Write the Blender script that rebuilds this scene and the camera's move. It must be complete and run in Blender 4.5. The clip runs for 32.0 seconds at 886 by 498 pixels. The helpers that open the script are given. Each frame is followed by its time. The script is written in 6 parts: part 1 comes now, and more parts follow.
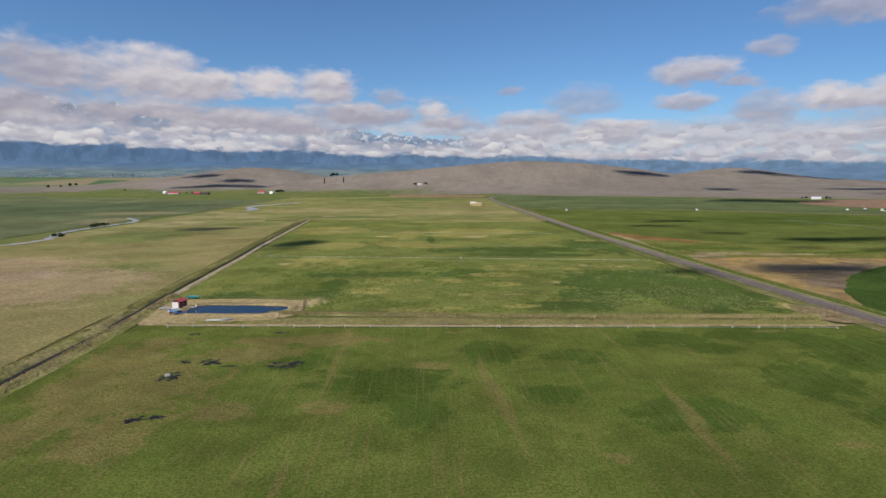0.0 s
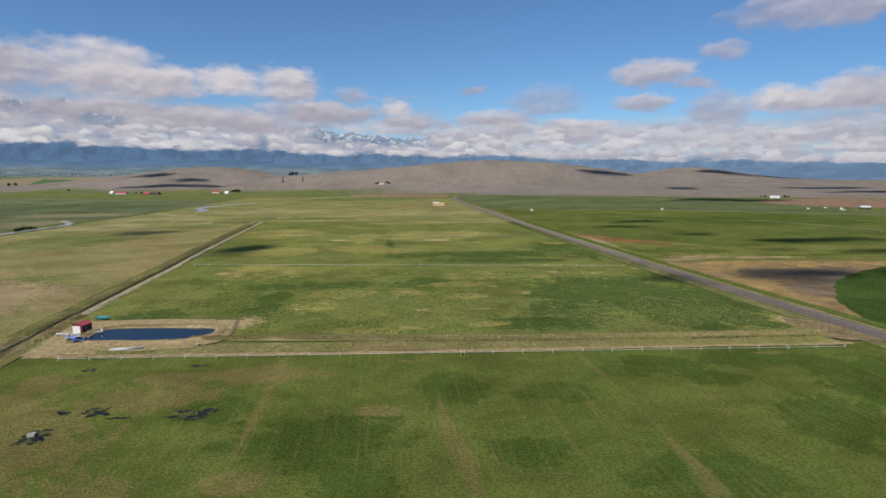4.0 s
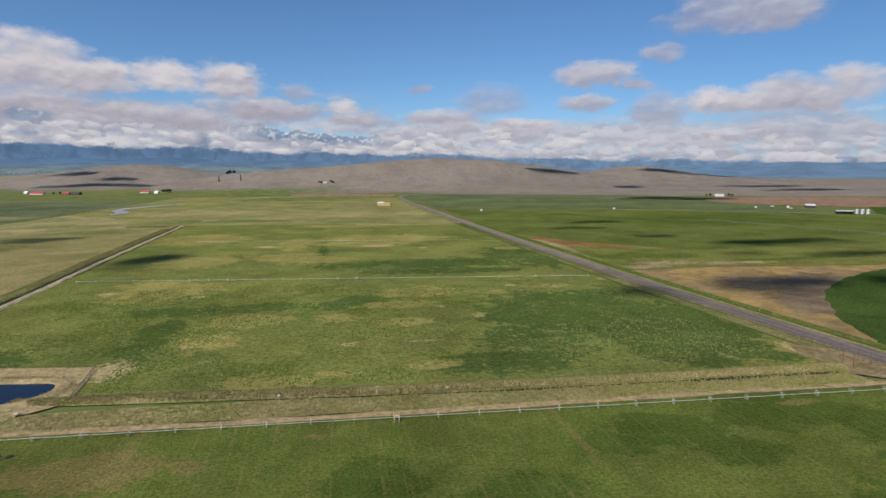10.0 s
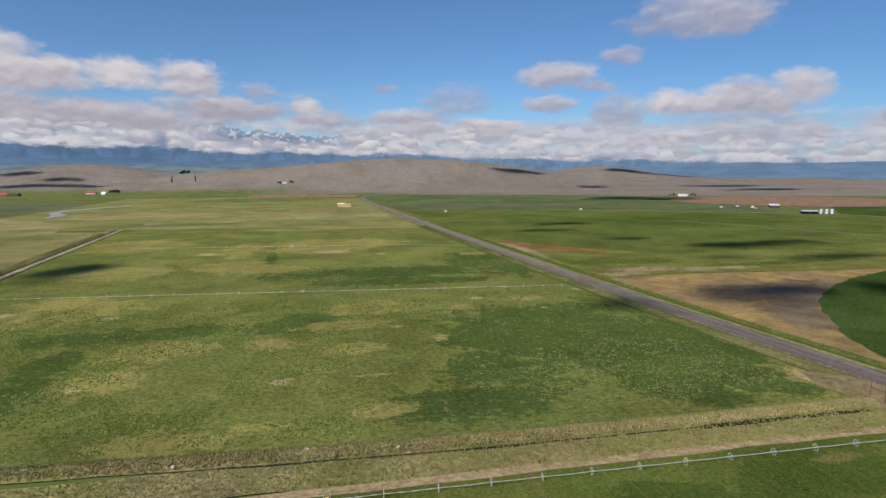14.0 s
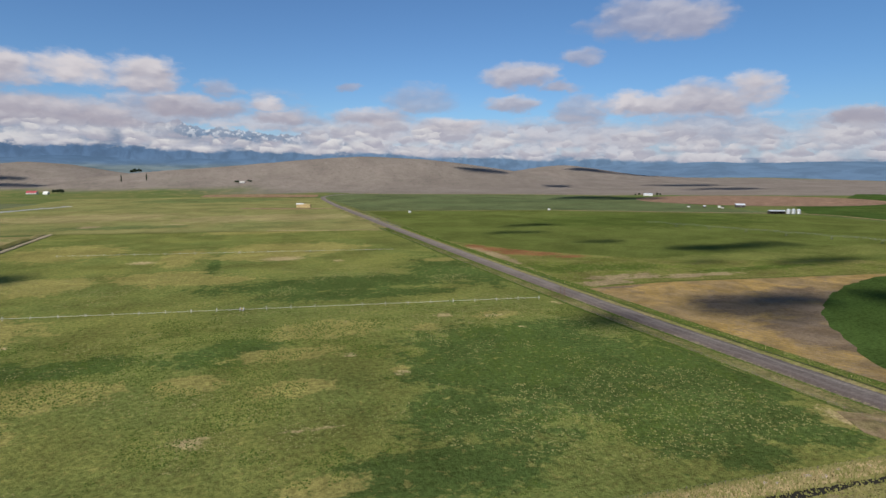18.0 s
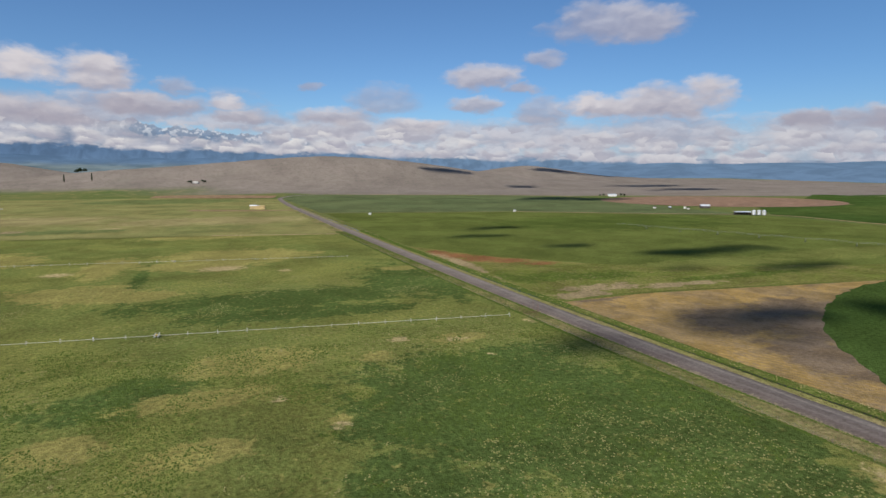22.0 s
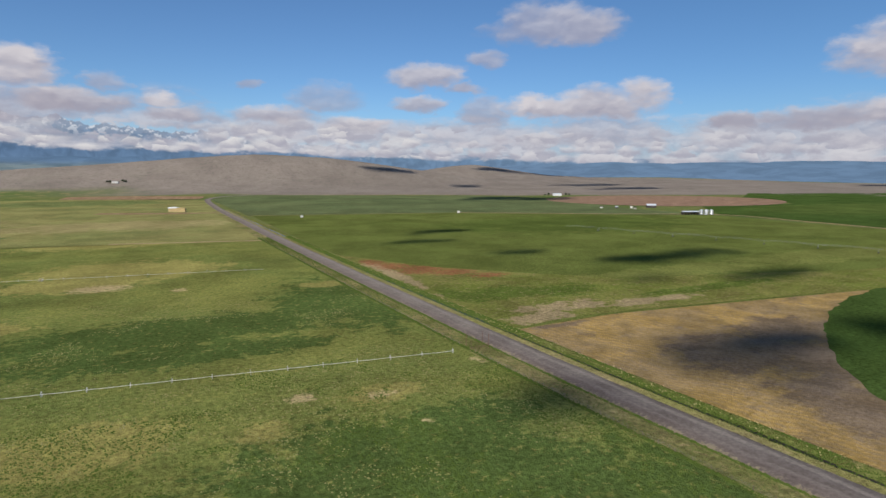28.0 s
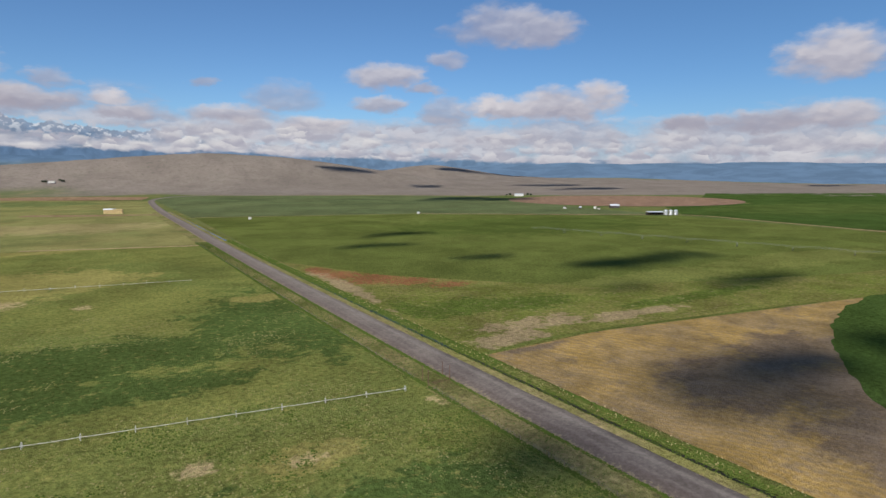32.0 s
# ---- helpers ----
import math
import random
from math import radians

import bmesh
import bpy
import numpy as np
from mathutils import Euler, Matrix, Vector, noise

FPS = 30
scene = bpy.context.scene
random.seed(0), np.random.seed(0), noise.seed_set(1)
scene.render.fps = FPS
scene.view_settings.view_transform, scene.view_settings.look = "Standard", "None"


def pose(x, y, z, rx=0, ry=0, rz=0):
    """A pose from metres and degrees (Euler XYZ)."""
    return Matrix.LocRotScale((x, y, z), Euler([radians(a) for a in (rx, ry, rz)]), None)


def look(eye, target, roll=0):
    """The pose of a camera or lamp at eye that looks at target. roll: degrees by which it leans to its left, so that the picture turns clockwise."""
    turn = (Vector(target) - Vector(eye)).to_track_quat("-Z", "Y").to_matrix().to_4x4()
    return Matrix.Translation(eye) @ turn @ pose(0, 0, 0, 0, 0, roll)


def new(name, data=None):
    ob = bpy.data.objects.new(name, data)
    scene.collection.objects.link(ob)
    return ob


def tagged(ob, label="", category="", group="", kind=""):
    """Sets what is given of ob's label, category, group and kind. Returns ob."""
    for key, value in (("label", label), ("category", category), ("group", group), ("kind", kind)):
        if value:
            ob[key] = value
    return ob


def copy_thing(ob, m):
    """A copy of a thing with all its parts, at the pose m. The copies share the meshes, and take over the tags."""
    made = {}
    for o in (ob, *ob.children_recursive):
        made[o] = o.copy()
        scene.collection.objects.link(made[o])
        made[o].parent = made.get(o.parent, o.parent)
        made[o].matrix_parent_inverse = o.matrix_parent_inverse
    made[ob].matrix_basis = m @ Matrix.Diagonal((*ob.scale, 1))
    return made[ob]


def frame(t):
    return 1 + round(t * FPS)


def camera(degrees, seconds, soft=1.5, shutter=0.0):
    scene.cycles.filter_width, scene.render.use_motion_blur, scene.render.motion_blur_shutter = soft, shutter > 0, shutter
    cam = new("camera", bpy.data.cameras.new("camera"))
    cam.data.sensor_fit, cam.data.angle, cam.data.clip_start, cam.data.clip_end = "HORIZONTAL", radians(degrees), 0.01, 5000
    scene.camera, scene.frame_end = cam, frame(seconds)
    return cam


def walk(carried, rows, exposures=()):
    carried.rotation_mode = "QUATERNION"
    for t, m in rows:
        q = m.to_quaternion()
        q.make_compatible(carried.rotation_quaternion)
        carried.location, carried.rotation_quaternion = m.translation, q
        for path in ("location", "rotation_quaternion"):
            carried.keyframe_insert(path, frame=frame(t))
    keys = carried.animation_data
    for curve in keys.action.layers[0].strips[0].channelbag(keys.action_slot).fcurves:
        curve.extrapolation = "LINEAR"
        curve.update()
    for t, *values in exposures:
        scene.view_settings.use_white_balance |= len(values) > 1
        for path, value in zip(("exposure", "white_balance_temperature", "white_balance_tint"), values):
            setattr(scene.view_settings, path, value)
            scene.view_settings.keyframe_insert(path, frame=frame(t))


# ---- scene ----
from mathutils.geometry import delaunay_2d_cdt
cam = camera(75.1, 32.0)
PATH = [
    (0, (12.310, -5.091, 72.181), (12.373, -3.109, 71.927), -0.2),
    (1, (13.471, 5.493, 72.354), (13.564, 7.474, 72.099), -0.2),
    (2, (14.933, 16.197, 72.290), (15.057, 18.177, 72.035), -0.2),
    (3, (16.520, 26.832, 72.077), (16.675, 28.810, 71.821), -0.2),
    (6, (21.868, 59.547, 71.543), (22.116, 61.515, 71.284), -0.2),
    (7, (23.827, 69.969, 71.432), (24.103, 71.932, 71.172), -0.2),
    (8, (26.085, 80.412, 71.276), (26.388, 82.372, 71.017), -0.2),
    (9, (28.656, 90.892, 71.134), (28.988, 92.847, 70.873), -0.2),
    (10, (31.382, 101.396, 71.051), (31.743, 103.346, 70.789), -0.2),
    (11, (34.280, 111.916, 70.943), (34.671, 113.860, 70.681), -0.2),
    (12, (37.311, 122.301, 70.862), (37.731, 124.238, 70.600), -0.2),
    (13, (40.371, 132.333, 70.814), (40.820, 134.264, 70.551), -0.2),
    (14, (43.507, 142.142, 70.499), (43.985, 144.067, 70.237), -0.2),
    (17, (51.871, 172.705, 70.450), (52.436, 174.606, 70.185), -0.1),
    (18, (55.262, 183.210, 70.213), (55.856, 185.101, 69.948), -0.1),
    (19, (58.977, 193.393, 69.982), (59.601, 195.274, 69.718), -0.1),
    (20, (63.030, 203.324, 69.862), (63.683, 205.196, 69.597), -0.0),
    (21, (67.261, 212.971, 69.789), (67.944, 214.833, 69.524), -0.0),
    (22, (71.787, 222.182, 69.802), (72.497, 224.033, 69.538), -0.0),
    (23, (76.720, 231.387, 69.971), (77.459, 233.227, 69.707), -0.0),
    (24, (81.770, 241.199, 70.221), (82.538, 243.026, 69.955), -0.0),
    (25, (86.661, 251.320, 70.314), (87.458, 253.135, 70.048), -0.0),
    (28, (102.442, 278.695, 68.708), (103.326, 280.470, 68.442), -0.0),
    (29, (107.443, 287.503, 68.404), (108.356, 289.263, 68.139), 0.0),
    (30, (112.353, 296.298, 68.150), (113.297, 298.042, 67.884), 0.0),
    (31, (118.071, 305.585, 67.632), (119.045, 307.312, 67.367), 0.1),
    (32, (125.168, 315.817, 66.492), (126.169, 317.528, 66.228), 0.1),
]
walk(cam, [(t, look(eye, target, roll)) for t, eye, target, roll in PATH])

# ---- light ----
SUN_AZ, SUN_EL = math.atan2(-0.80, -0.60), radians(44)
SUN_DIR = Vector((math.sin(SUN_AZ) * math.cos(SUN_EL), math.cos(SUN_AZ) * math.cos(SUN_EL), math.sin(SUN_EL)))
scene.view_settings.exposure = 0.0
sun_data = bpy.data.lights.new("sun", "SUN")
sun_data.energy, sun_data.angle, sun_data.color = 5.0, radians(0.9), (1.0, 0.94, 0.85)
sun = new("sun", sun_data)
sun.matrix_world = look(SUN_DIR * 100, (0, 0, 0))


class Nodes:
    """Short forms for building a node tree."""

    def __init__(self, tree):
        self.t = tree

    def add(self, kind, **props):
        n = self.t.nodes.new(kind)
        for k, v in props.items():
            if k == "operation":
                n.operation = v
            elif k == "data_type":
                n.data_type = v
            elif k == "blend_type":
                n.blend_type = v
        return n

    def put(self, sock, v):
        if isinstance(v, bpy.types.NodeSocket):
            self.t.links.new(v, sock)
        elif v is not None:
            sock.default_value = v

    def math(self, op, a, b=None, c=None, clamp=False):
        n = self.add("ShaderNodeMath", operation=op)
        n.use_clamp = clamp
        for s, v in zip(n.inputs, (a, b, c)):
            self.put(s, v)
        return n.outputs[0]

    def vec(self, op, a, b=None):
        n = self.add("ShaderNodeVectorMath", operation=op)
        self.put(n.inputs[0], a)
        self.put(n.inputs[1], b)
        return n.outputs["Value"] if op in ("DOT_PRODUCT", "LENGTH") else n.outputs[0]

    def xyz(self, x=0.0, y=0.0, z=0.0):
        n = self.add("ShaderNodeCombineXYZ")
        for s, v in zip(n.inputs, (x, y, z)):
            self.put(s, v)
        return n.outputs[0]

    def split(self, v):
        n = self.add("ShaderNodeSeparateXYZ")
        self.put(n.inputs[0], v)
        return n.outputs

    def noise(self, v, scale, detail=4.0, rough=0.55, distort=0.0, color=False):
        n = self.add("ShaderNodeTexNoise")
        self.put(n.inputs["Vector"], v)
        for k, x in (("Scale", scale), ("Detail", detail), ("Roughness", rough), ("Distortion", distort)):
            n.inputs[k].default_value = x
        return n.outputs["Color" if color else "Fac"]

    def puff(self, v, scale, detail=2.0):
        """Cauliflower swellings, from 0 to 1."""
        n = self.add("ShaderNodeTexVoronoi")
        n.feature = "SMOOTH_F1"
        self.put(n.inputs["Vector"], v)
        for key, x in (("Scale", scale), ("Detail", detail), ("Roughness", 0.45), ("Smoothness", 0.7)):
            n.inputs[key].default_value = x
        return self.math("SUBTRACT", 1.0, n.outputs["Distance"])

    def step(self, v, lo, hi, a=0.0, b=1.0):
        n = self.add("ShaderNodeMapRange")
        n.interpolation_type = "SMOOTHSTEP"
        for s, x in zip(n.inputs, (v, lo, hi, a, b)):
            self.put(s, x)
        return n.outputs[0]

    def mix(self, f, a, b, blend="MIX"):
        n = self.add("ShaderNodeMix", data_type="RGBA", blend_type=blend)
        n.clamp_factor = True
        self.put(n.inputs[0], f)
        for s, v in ((n.inputs[6], a), (n.inputs[7], b)):
            self.put(s, (*v, 1) if isinstance(v, tuple) and len(v) == 3 else v)
        return n.outputs[2]

    def attr(self, name):
        n = self.add("ShaderNodeAttribute")
        n.attribute_name = name
        return n.outputs["Fac"]


def sky():
    """Blue afternoon sky over hazy blue ranges, with a broken deck of cumulus low down and loose clouds above it."""
    world = bpy.data.worlds.new("sky")
    scene.world = world
    world.use_nodes = True
    tree = world.node_tree
    tree.nodes.clear()
    k = Nodes(tree)
    tex = k.add("ShaderNodeTexSky")
    tex.sky_type, tex.sun_disc = "NISHITA", False
    tex.sun_elevation, tex.sun_rotation = SUN_EL, SUN_AZ
    tex.altitude, tex.air_density, tex.dust_density, tex.ozone_density = 1000, 1.0, 0.1, 3.5
    sky_tint = k.mix(1.0, tex.outputs[0], (0.069, 0.090, 0.108), "MULTIPLY")
    x, y, z = k.split(k.add("ShaderNodeTexCoord").outputs["Generated"])
    az = k.math("MULTIPLY", k.math("ARCTAN2", x, y), 57.2958)
    el = k.math("MULTIPLY", k.math("ARCSINE", z), 57.2958)
    base = k.mix(k.step(az, 5.0, 60.0, 0.0, 0.30), sky_tint, (0.055, 0.165, 0.34))
    # ragged edges: the places are shifted by a fine noise before the clouds are laid out
    p = k.xyz(az, k.math("MULTIPLY", el, 2.0))
    w = k.vec("SUBTRACT", k.noise(p, 0.40, 7.0, 0.62, color=True), (0.5, 0.5, 0.5))
    q = k.vec("ADD", k.xyz(az, el), k.vec("MULTIPLY", w, (3.6, 1.7, 0.0)))
    qx, qy, _ = k.split(q)
    # blue ranges with snow on their tops, seen between the clouds
    foot = k.math("SUBTRACT", 1.88, k.math("MULTIPLY", az, 0.026))
    rn = k.noise(k.xyz(az, 0.0), 0.35, 6.0, 0.55)
    ridge = k.math("ADD", k.math("SUBTRACT", 3.7, k.math("MULTIPLY", az, 0.080)), k.math("MULTIPLY", k.math("SUBTRACT", rn, 0.5), k.step(az, 34.0, 4.0, 0.5, 3.0)))
    ridge = k.math("MAXIMUM", ridge, k.math("ADD", foot, 0.5))
    far = k.math("SUBTRACT", 1.0, k.step(k.math("SUBTRACT", el, ridge), -0.06, 0.06))
    snow = k.math("MULTIPLY", k.step(k.noise(k.xyz(az, k.math("MULTIPLY", el, 1.2)), 1.5, 7.0, 0.62), 0.52, 0.60), k.math("MULTIPLY", k.step(k.math("SUBTRACT", el, ridge), -1.4, -0.1), k.step(az, 24.0, 12.0)))
    slope = k.step(k.noise(k.xyz(az, k.math("MULTIPLY", el, 0.8)), 0.9, 6.0, 0.6, 0.6), 0.35, 0.65, 0.86, 1.16)
    range_color = k.mix(k.step(el, 1.8, 0.2), k.mix(k.step(az, -25.0, 45.0), (0.095, 0.165, 0.285), (0.165, 0.265, 0.395)), (0.140, 0.225, 0.350))
    range_color = k.mix(k.step(el, 2.4, 4.2, 0.0, 0.45), range_color, (0.30, 0.40, 0.53))
    range_color = k.mix(snow, k.mix(1.0, range_color, k.xyz(slope, slope, slope), "MULTIPLY"), (0.62, 0.67, 0.74))
    col = k.mix(far, base, range_color)
    haze = k.math("ADD", k.math("MULTIPLY", k.step(el, 9.0, 0.0), 0.28), k.math("MULTIPLY", k.step(el, 4.0, 0.5), 0.5))
    col = k.mix(k.math("MULTIPLY", haze, k.math("SUBTRACT", 1.0, far)), col, k.mix(k.step(el, 3.2, 1.4), (0.29, 0.455, 0.615), (0.30, 0.38, 0.50)))
    # loose clouds: bearing and height in degrees, half width, half height, whiteness, density
    loose = [(-24.8, 8.3, 5.0, 2.5, 0.70, 0.97), (-20.0, 7.8, 3.8, 1.5, 0.62, 0.95), (-32.5, 8.6, 4.0, 2.2, 0.25, 0.90), (-14.6, 8.2, 2.9, 1.35, 1.0, 0.97),
             (-9.2, 8.1, 2.7, 1.75, 0.70, 0.95), (-3.2, 7.4, 1.5, 0.85, 0.30, 0.60), (-22.8, 5.2, 9.0, 1.3, 0.25, 0.92), (-38.0, 5.6, 8.0, 2.0, 0.25, 0.90)]
    loose += [(-5.5, 5.7, 4.6, 1.1, 0.32, 0.92), (-13.5, 4.7, 4.0, 0.9, 0.38, 0.85), (0.8, 6.15, 1.5, 0.70, 0.95, 0.90), (2.5, 5.0, 3.2, 0.7, 0.32, 0.80),
              (8.4, 7.9, 1.0, 0.42, 0.25, 0.60), (10.5, 5.2, 4.0, 0.85, 0.50, 0.88), (15.5, 6.8, 3.2, 1.4, 0.22, 0.50), (18.0, 4.4, 3.0, 0.7, 0.70, 0.90)]
    loose += [(24.7, 9.0, 3.3, 1.35, 0.55, 0.85), (28.7, 7.9, 1.7, 0.6, 0.40, 0.75), (30.5, 10.5, 1.7, 0.85, 0.35, 0.62), (36.5, 13.3, 5.0, 1.9, 0.30, 0.60),
              (39.3, 13.0, 3.6, 1.7, 0.55, 0.85), (24.0, 6.25, 2.4, 0.8, 0.40, 0.82), (36.0, 6.0, 3.8, 1.15, 0.85, 0.95), (41.5, 6.3, 5.0, 1.5, 0.50, 0.90)]
    loose += [(45.0, 6.8, 2.3, 1.45, 0.75, 0.95), (30.7, 5.6, 2.3, 1.4, 0.22, 0.60), (63.7, 9.1, 3.6, 2.1, 0.60, 0.90), (52.8, 4.3, 1.8, 0.75, 0.10, 0.85),
              (59.2, 4.3, 4.3, 1.0, 0.20, 0.85), (64.0, 4.5, 3.5, 1.1, 0.55, 0.90), (76.0, 6.0, 6.0, 1.5, 0.50, 0.80), (-52.0, 8.0, 7.0, 2.0, 0.50, 0.90)]
    total, lift, white, dense_sum, weight = 0.0, 0.0, 0.0, 0.0, 0.001
    for a, e, ra, re, bright, solid in loose:
        ra, re = ra * 1.24, re * 1.26
        dx = k.math("MULTIPLY", k.math("SUBTRACT", qx, a), 1 / ra)
        dy = k.math("MULTIPLY", k.math("SUBTRACT", qy, e), 1 / re)
        low = k.math("MULTIPLY", k.math("MINIMUM", dy, 0.0), 0.8)
        r2 = k.math("ADD", k.math("MULTIPLY", dx, dx), k.math("ADD", k.math("MULTIPLY", dy, dy), k.math("MULTIPLY", low, low)))
        f = k.math("SUBTRACT", 1.0, k.math("MULTIPLY", r2, 0.72), clamp=True)
        total = k.math("MAXIMUM", total, f)
        weight = k.math("ADD", weight, f)
        lift = k.math("ADD", lift, k.math("MULTIPLY", f, dy))
        white = k.math("ADD", white, k.math("MULTIPLY", f, bright))
        dense_sum = k.math("ADD", dense_sum, k.math("MULTIPLY", f, solid))
    n = k.noise(k.vec("ADD", p, (31.0, 7.0, 0.0)), 0.30, 6.0, 0.58)
    bp = k.vec("ADD", p, k.vec("MULTIPLY", w, (2.0, 2.0, 0.0)))
    pf = k.puff(bp, 0.42)
    pf_up = k.puff(k.vec("ADD", bp, (-0.3, 0.9, 0.0)), 0.42)
    cover = k.math("ADD", total, k.math("ADD", k.math("MULTIPLY", k.math("SUBTRACT", n, 0.5), 0.75), k.math("MULTIPLY", k.math("SUBTRACT", pf, 0.55), 0.40)))
    alpha = k.math("MULTIPLY", k.step(cover, 0.02, 0.78), k.math("DIVIDE", dense_sum, weight))
    light = k.math("ADD", k.math("MULTIPLY", k.math("DIVIDE", lift, weight), 0.42), k.math("MULTIPLY", k.math("SUBTRACT", pf, pf_up), 0.50))
    light = k.math("ADD", light, k.math("MULTIPLY", k.math("SUBTRACT", k.math("DIVIDE", white, weight), 0.5), 0.85))
    cloud = k.mix(k.step(k.math("ADD", light, 0.30), -0.15, 1.0), (0.355, 0.335, 0.405), (0.68, 0.64, 0.66))
    # the low deck over the ranges: a thin lilac veil with many small white heads in it
    up = k.math("SUBTRACT", el, foot)
    bent = k.vec("ADD", k.xyz(az, k.math("MULTIPLY", el, 1.9)), k.vec("MULTIPLY", w, (2.4, 1.9, 0.0)))
    _, by, _ = k.split(bent)
    nd = k.noise(bent, 0.20, 5.0, 0.55)
    nf = k.noise(bent, 0.9, 5.0, 0.60)
    wide = k.noise(k.xyz(az, 0.0), 0.11, 3.0)
    height = k.math("ADD", k.step(az, -5.0, 20.0, 2.3, 3.3), k.math("MULTIPLY", k.math("SUBTRACT", wide, 0.5), 2.2))
    rise = k.math("DIVIDE", up, height)
    inside = k.math("MULTIPLY", k.step(k.math("ADD", up, k.math("MULTIPLY", k.math("SUBTRACT", nd, 0.5), 1.6)), -0.15, 0.35), k.step(rise, 1.3, 0.45))
    # a break in the deck where the snowy peaks show
    notch = k.math("ADD", k.step(k.math("ABSOLUTE", k.math("ADD", az, 2.0)), 8.0, 3.0), k.step(k.math("ABSOLUTE", k.math("ADD", az, 24.5)), 3.0, 1.0), clamp=True)
    level = k.math("SUBTRACT", 3.45, k.math("MULTIPLY", az, 0.05))
    shifted = k.math("ADD", k.math("SUBTRACT", el, level), k.math("MULTIPLY", k.math("SUBTRACT", nf, 0.5), 1.6))
    clear = k.math("SUBTRACT", 1.0, k.math("MULTIPLY", k.math("MULTIPLY", notch, k.step(k.math("ABSOLUTE", shifted), 0.75, 0.30)), 0.88))
    veil = k.math("MULTIPLY", k.math("MULTIPLY", inside, clear), k.step(nd, 0.36, 0.60, 0.35, 0.90))
    col = k.mix(veil, col, k.mix(k.step(k.math("ADD", nf, k.math("MULTIPLY", nd, 0.6)), 0.62, 0.98), (0.38, 0.395, 0.485), (0.59, 0.585, 0.64)))
    # soft lilac banks between the deck and the loose clouds
    bm = k.vec("ADD", k.xyz(az, k.math("MULTIPLY", el, 2.5)), k.vec("MULTIPLY", w, (4.5, 3.6, 0.0)))
    nm = k.noise(k.vec("ADD", bm, (55.0, 3.0, 0.0)), 0.150, 5.0, 0.55)
    nm_up = k.noise(k.vec("ADD", bm, (54.6, 4.6, 0.0)), 0.150, 4.0, 0.55)
    band = k.math("MULTIPLY", k.step(k.math("ADD", el, k.math("MULTIPLY", az, 0.020)), 8.2, 4.2), k.step(up, 0.8, 2.2))
    bank = k.math("MULTIPLY", k.step(k.math("ADD", nm, k.math("MULTIPLY", band, 0.34)), 0.60, 0.86), k.step(band, 0.0, 0.25, 0.0, 0.72))
    bank_color = k.mix(k.step(k.math("SUBTRACT", nm, nm_up), -0.14, 0.17), (0.37, 0.355, 0.43), (0.60, 0.57, 0.61))
    col = k.mix(k.math("MULTIPLY", bank, clear), col, bank_color)
    col = k.mix(k.math("MULTIPLY", alpha, k.step(clear, 0.1, 0.6, 0.35, 1.0)), col, cloud)
    for scale, shift, need, strong in ((0.24, (5.0, 2.0, 0.0), 0.44, 0.85), (0.42, (17.0, 9.0, 0.0), 0.41, 0.90), (0.70, (3.0, 23.0, 0.0), 0.58, 0.75)):
        v = k.add("ShaderNodeTexVoronoi")
        v.voronoi_dimensions = "2D"
        spot = k.vec("ADD", bent, shift)
        k.put(v.inputs["Vector"], spot)
        v.inputs["Scale"].default_value = scale
        luck, shade, _ = k.split(v.outputs["Color"])
        _, cy, _ = k.split(v.outputs["Position"])
        _, sy, _ = k.split(spot)
        over = k.math("MULTIPLY", k.math("SUBTRACT", sy, cy), scale)
        body = k.step(k.math("ADD", v.outputs["Distance"], k.math("MULTIPLY", k.math("SUBTRACT", nf, 0.5), 0.9)), 0.66, 0.20)
        # the heads stand thickest just over the foot of the deck
        chosen = k.step(k.math("ADD", luck, k.math("MULTIPLY", k.step(rise, 0.75, 0.10), k.step(az, 14.0, -4.0, 0.16, 0.34))), need, need + 0.12)
        head = k.math("MULTIPLY", k.math("MULTIPLY", body, chosen), k.math("MULTIPLY", k.math("MULTIPLY", clear, k.step(rise, 1.15, 0.70)), k.step(k.math("ADD", up, k.math("ADD", k.math("MULTIPLY", k.math("SUBTRACT", nf, 0.5), 1.0), k.math("MULTIPLY", k.math("SUBTRACT", nd, 0.5), 1.8))), -0.10, 0.25)))
        tone = k.step(k.math("ADD", k.math("MULTIPLY", over, 1.1), k.math("ADD", k.math("MULTIPLY", shade, 0.55), k.math("MULTIPLY", k.math("SUBTRACT", nf, 0.5), 0.9))), -0.15, 0.88)
        col = k.mix(k.math("MULTIPLY", head, strong), col, k.mix(tone, (0.40, 0.395, 0.47), k.mix(k.step(az, 5.0, 40.0), (0.77, 0.75, 0.74), (0.66, 0.65, 0.68))))
    bg = k.add("ShaderNodeBackground")
    k.put(bg.inputs[0], col)
    out = k.add("ShaderNodeOutputWorld")
    tree.links.new(bg.outputs[0], out.inputs[0])


sky()


# ---- materials ----
def surface(name, rough=0.9, metal=0.0, spec=0.3):
    mat = bpy.data.materials.new(name)
    mat.use_nodes = True
    mat.node_tree.nodes.clear()
    k = Nodes(mat.node_tree)
    b = k.add("ShaderNodeBsdfPrincipled")
    b.inputs["Roughness"].default_value, b.inputs["Metallic"].default_value = rough, metal
    b.inputs["Specular IOR Level"].default_value = spec
    o = k.add("ShaderNodeOutputMaterial")
    mat.node_tree.links.new(b.outputs[0], o.inputs[0])
    return mat, k, b, k.add("ShaderNodeTexCoord").outputs["Object"]


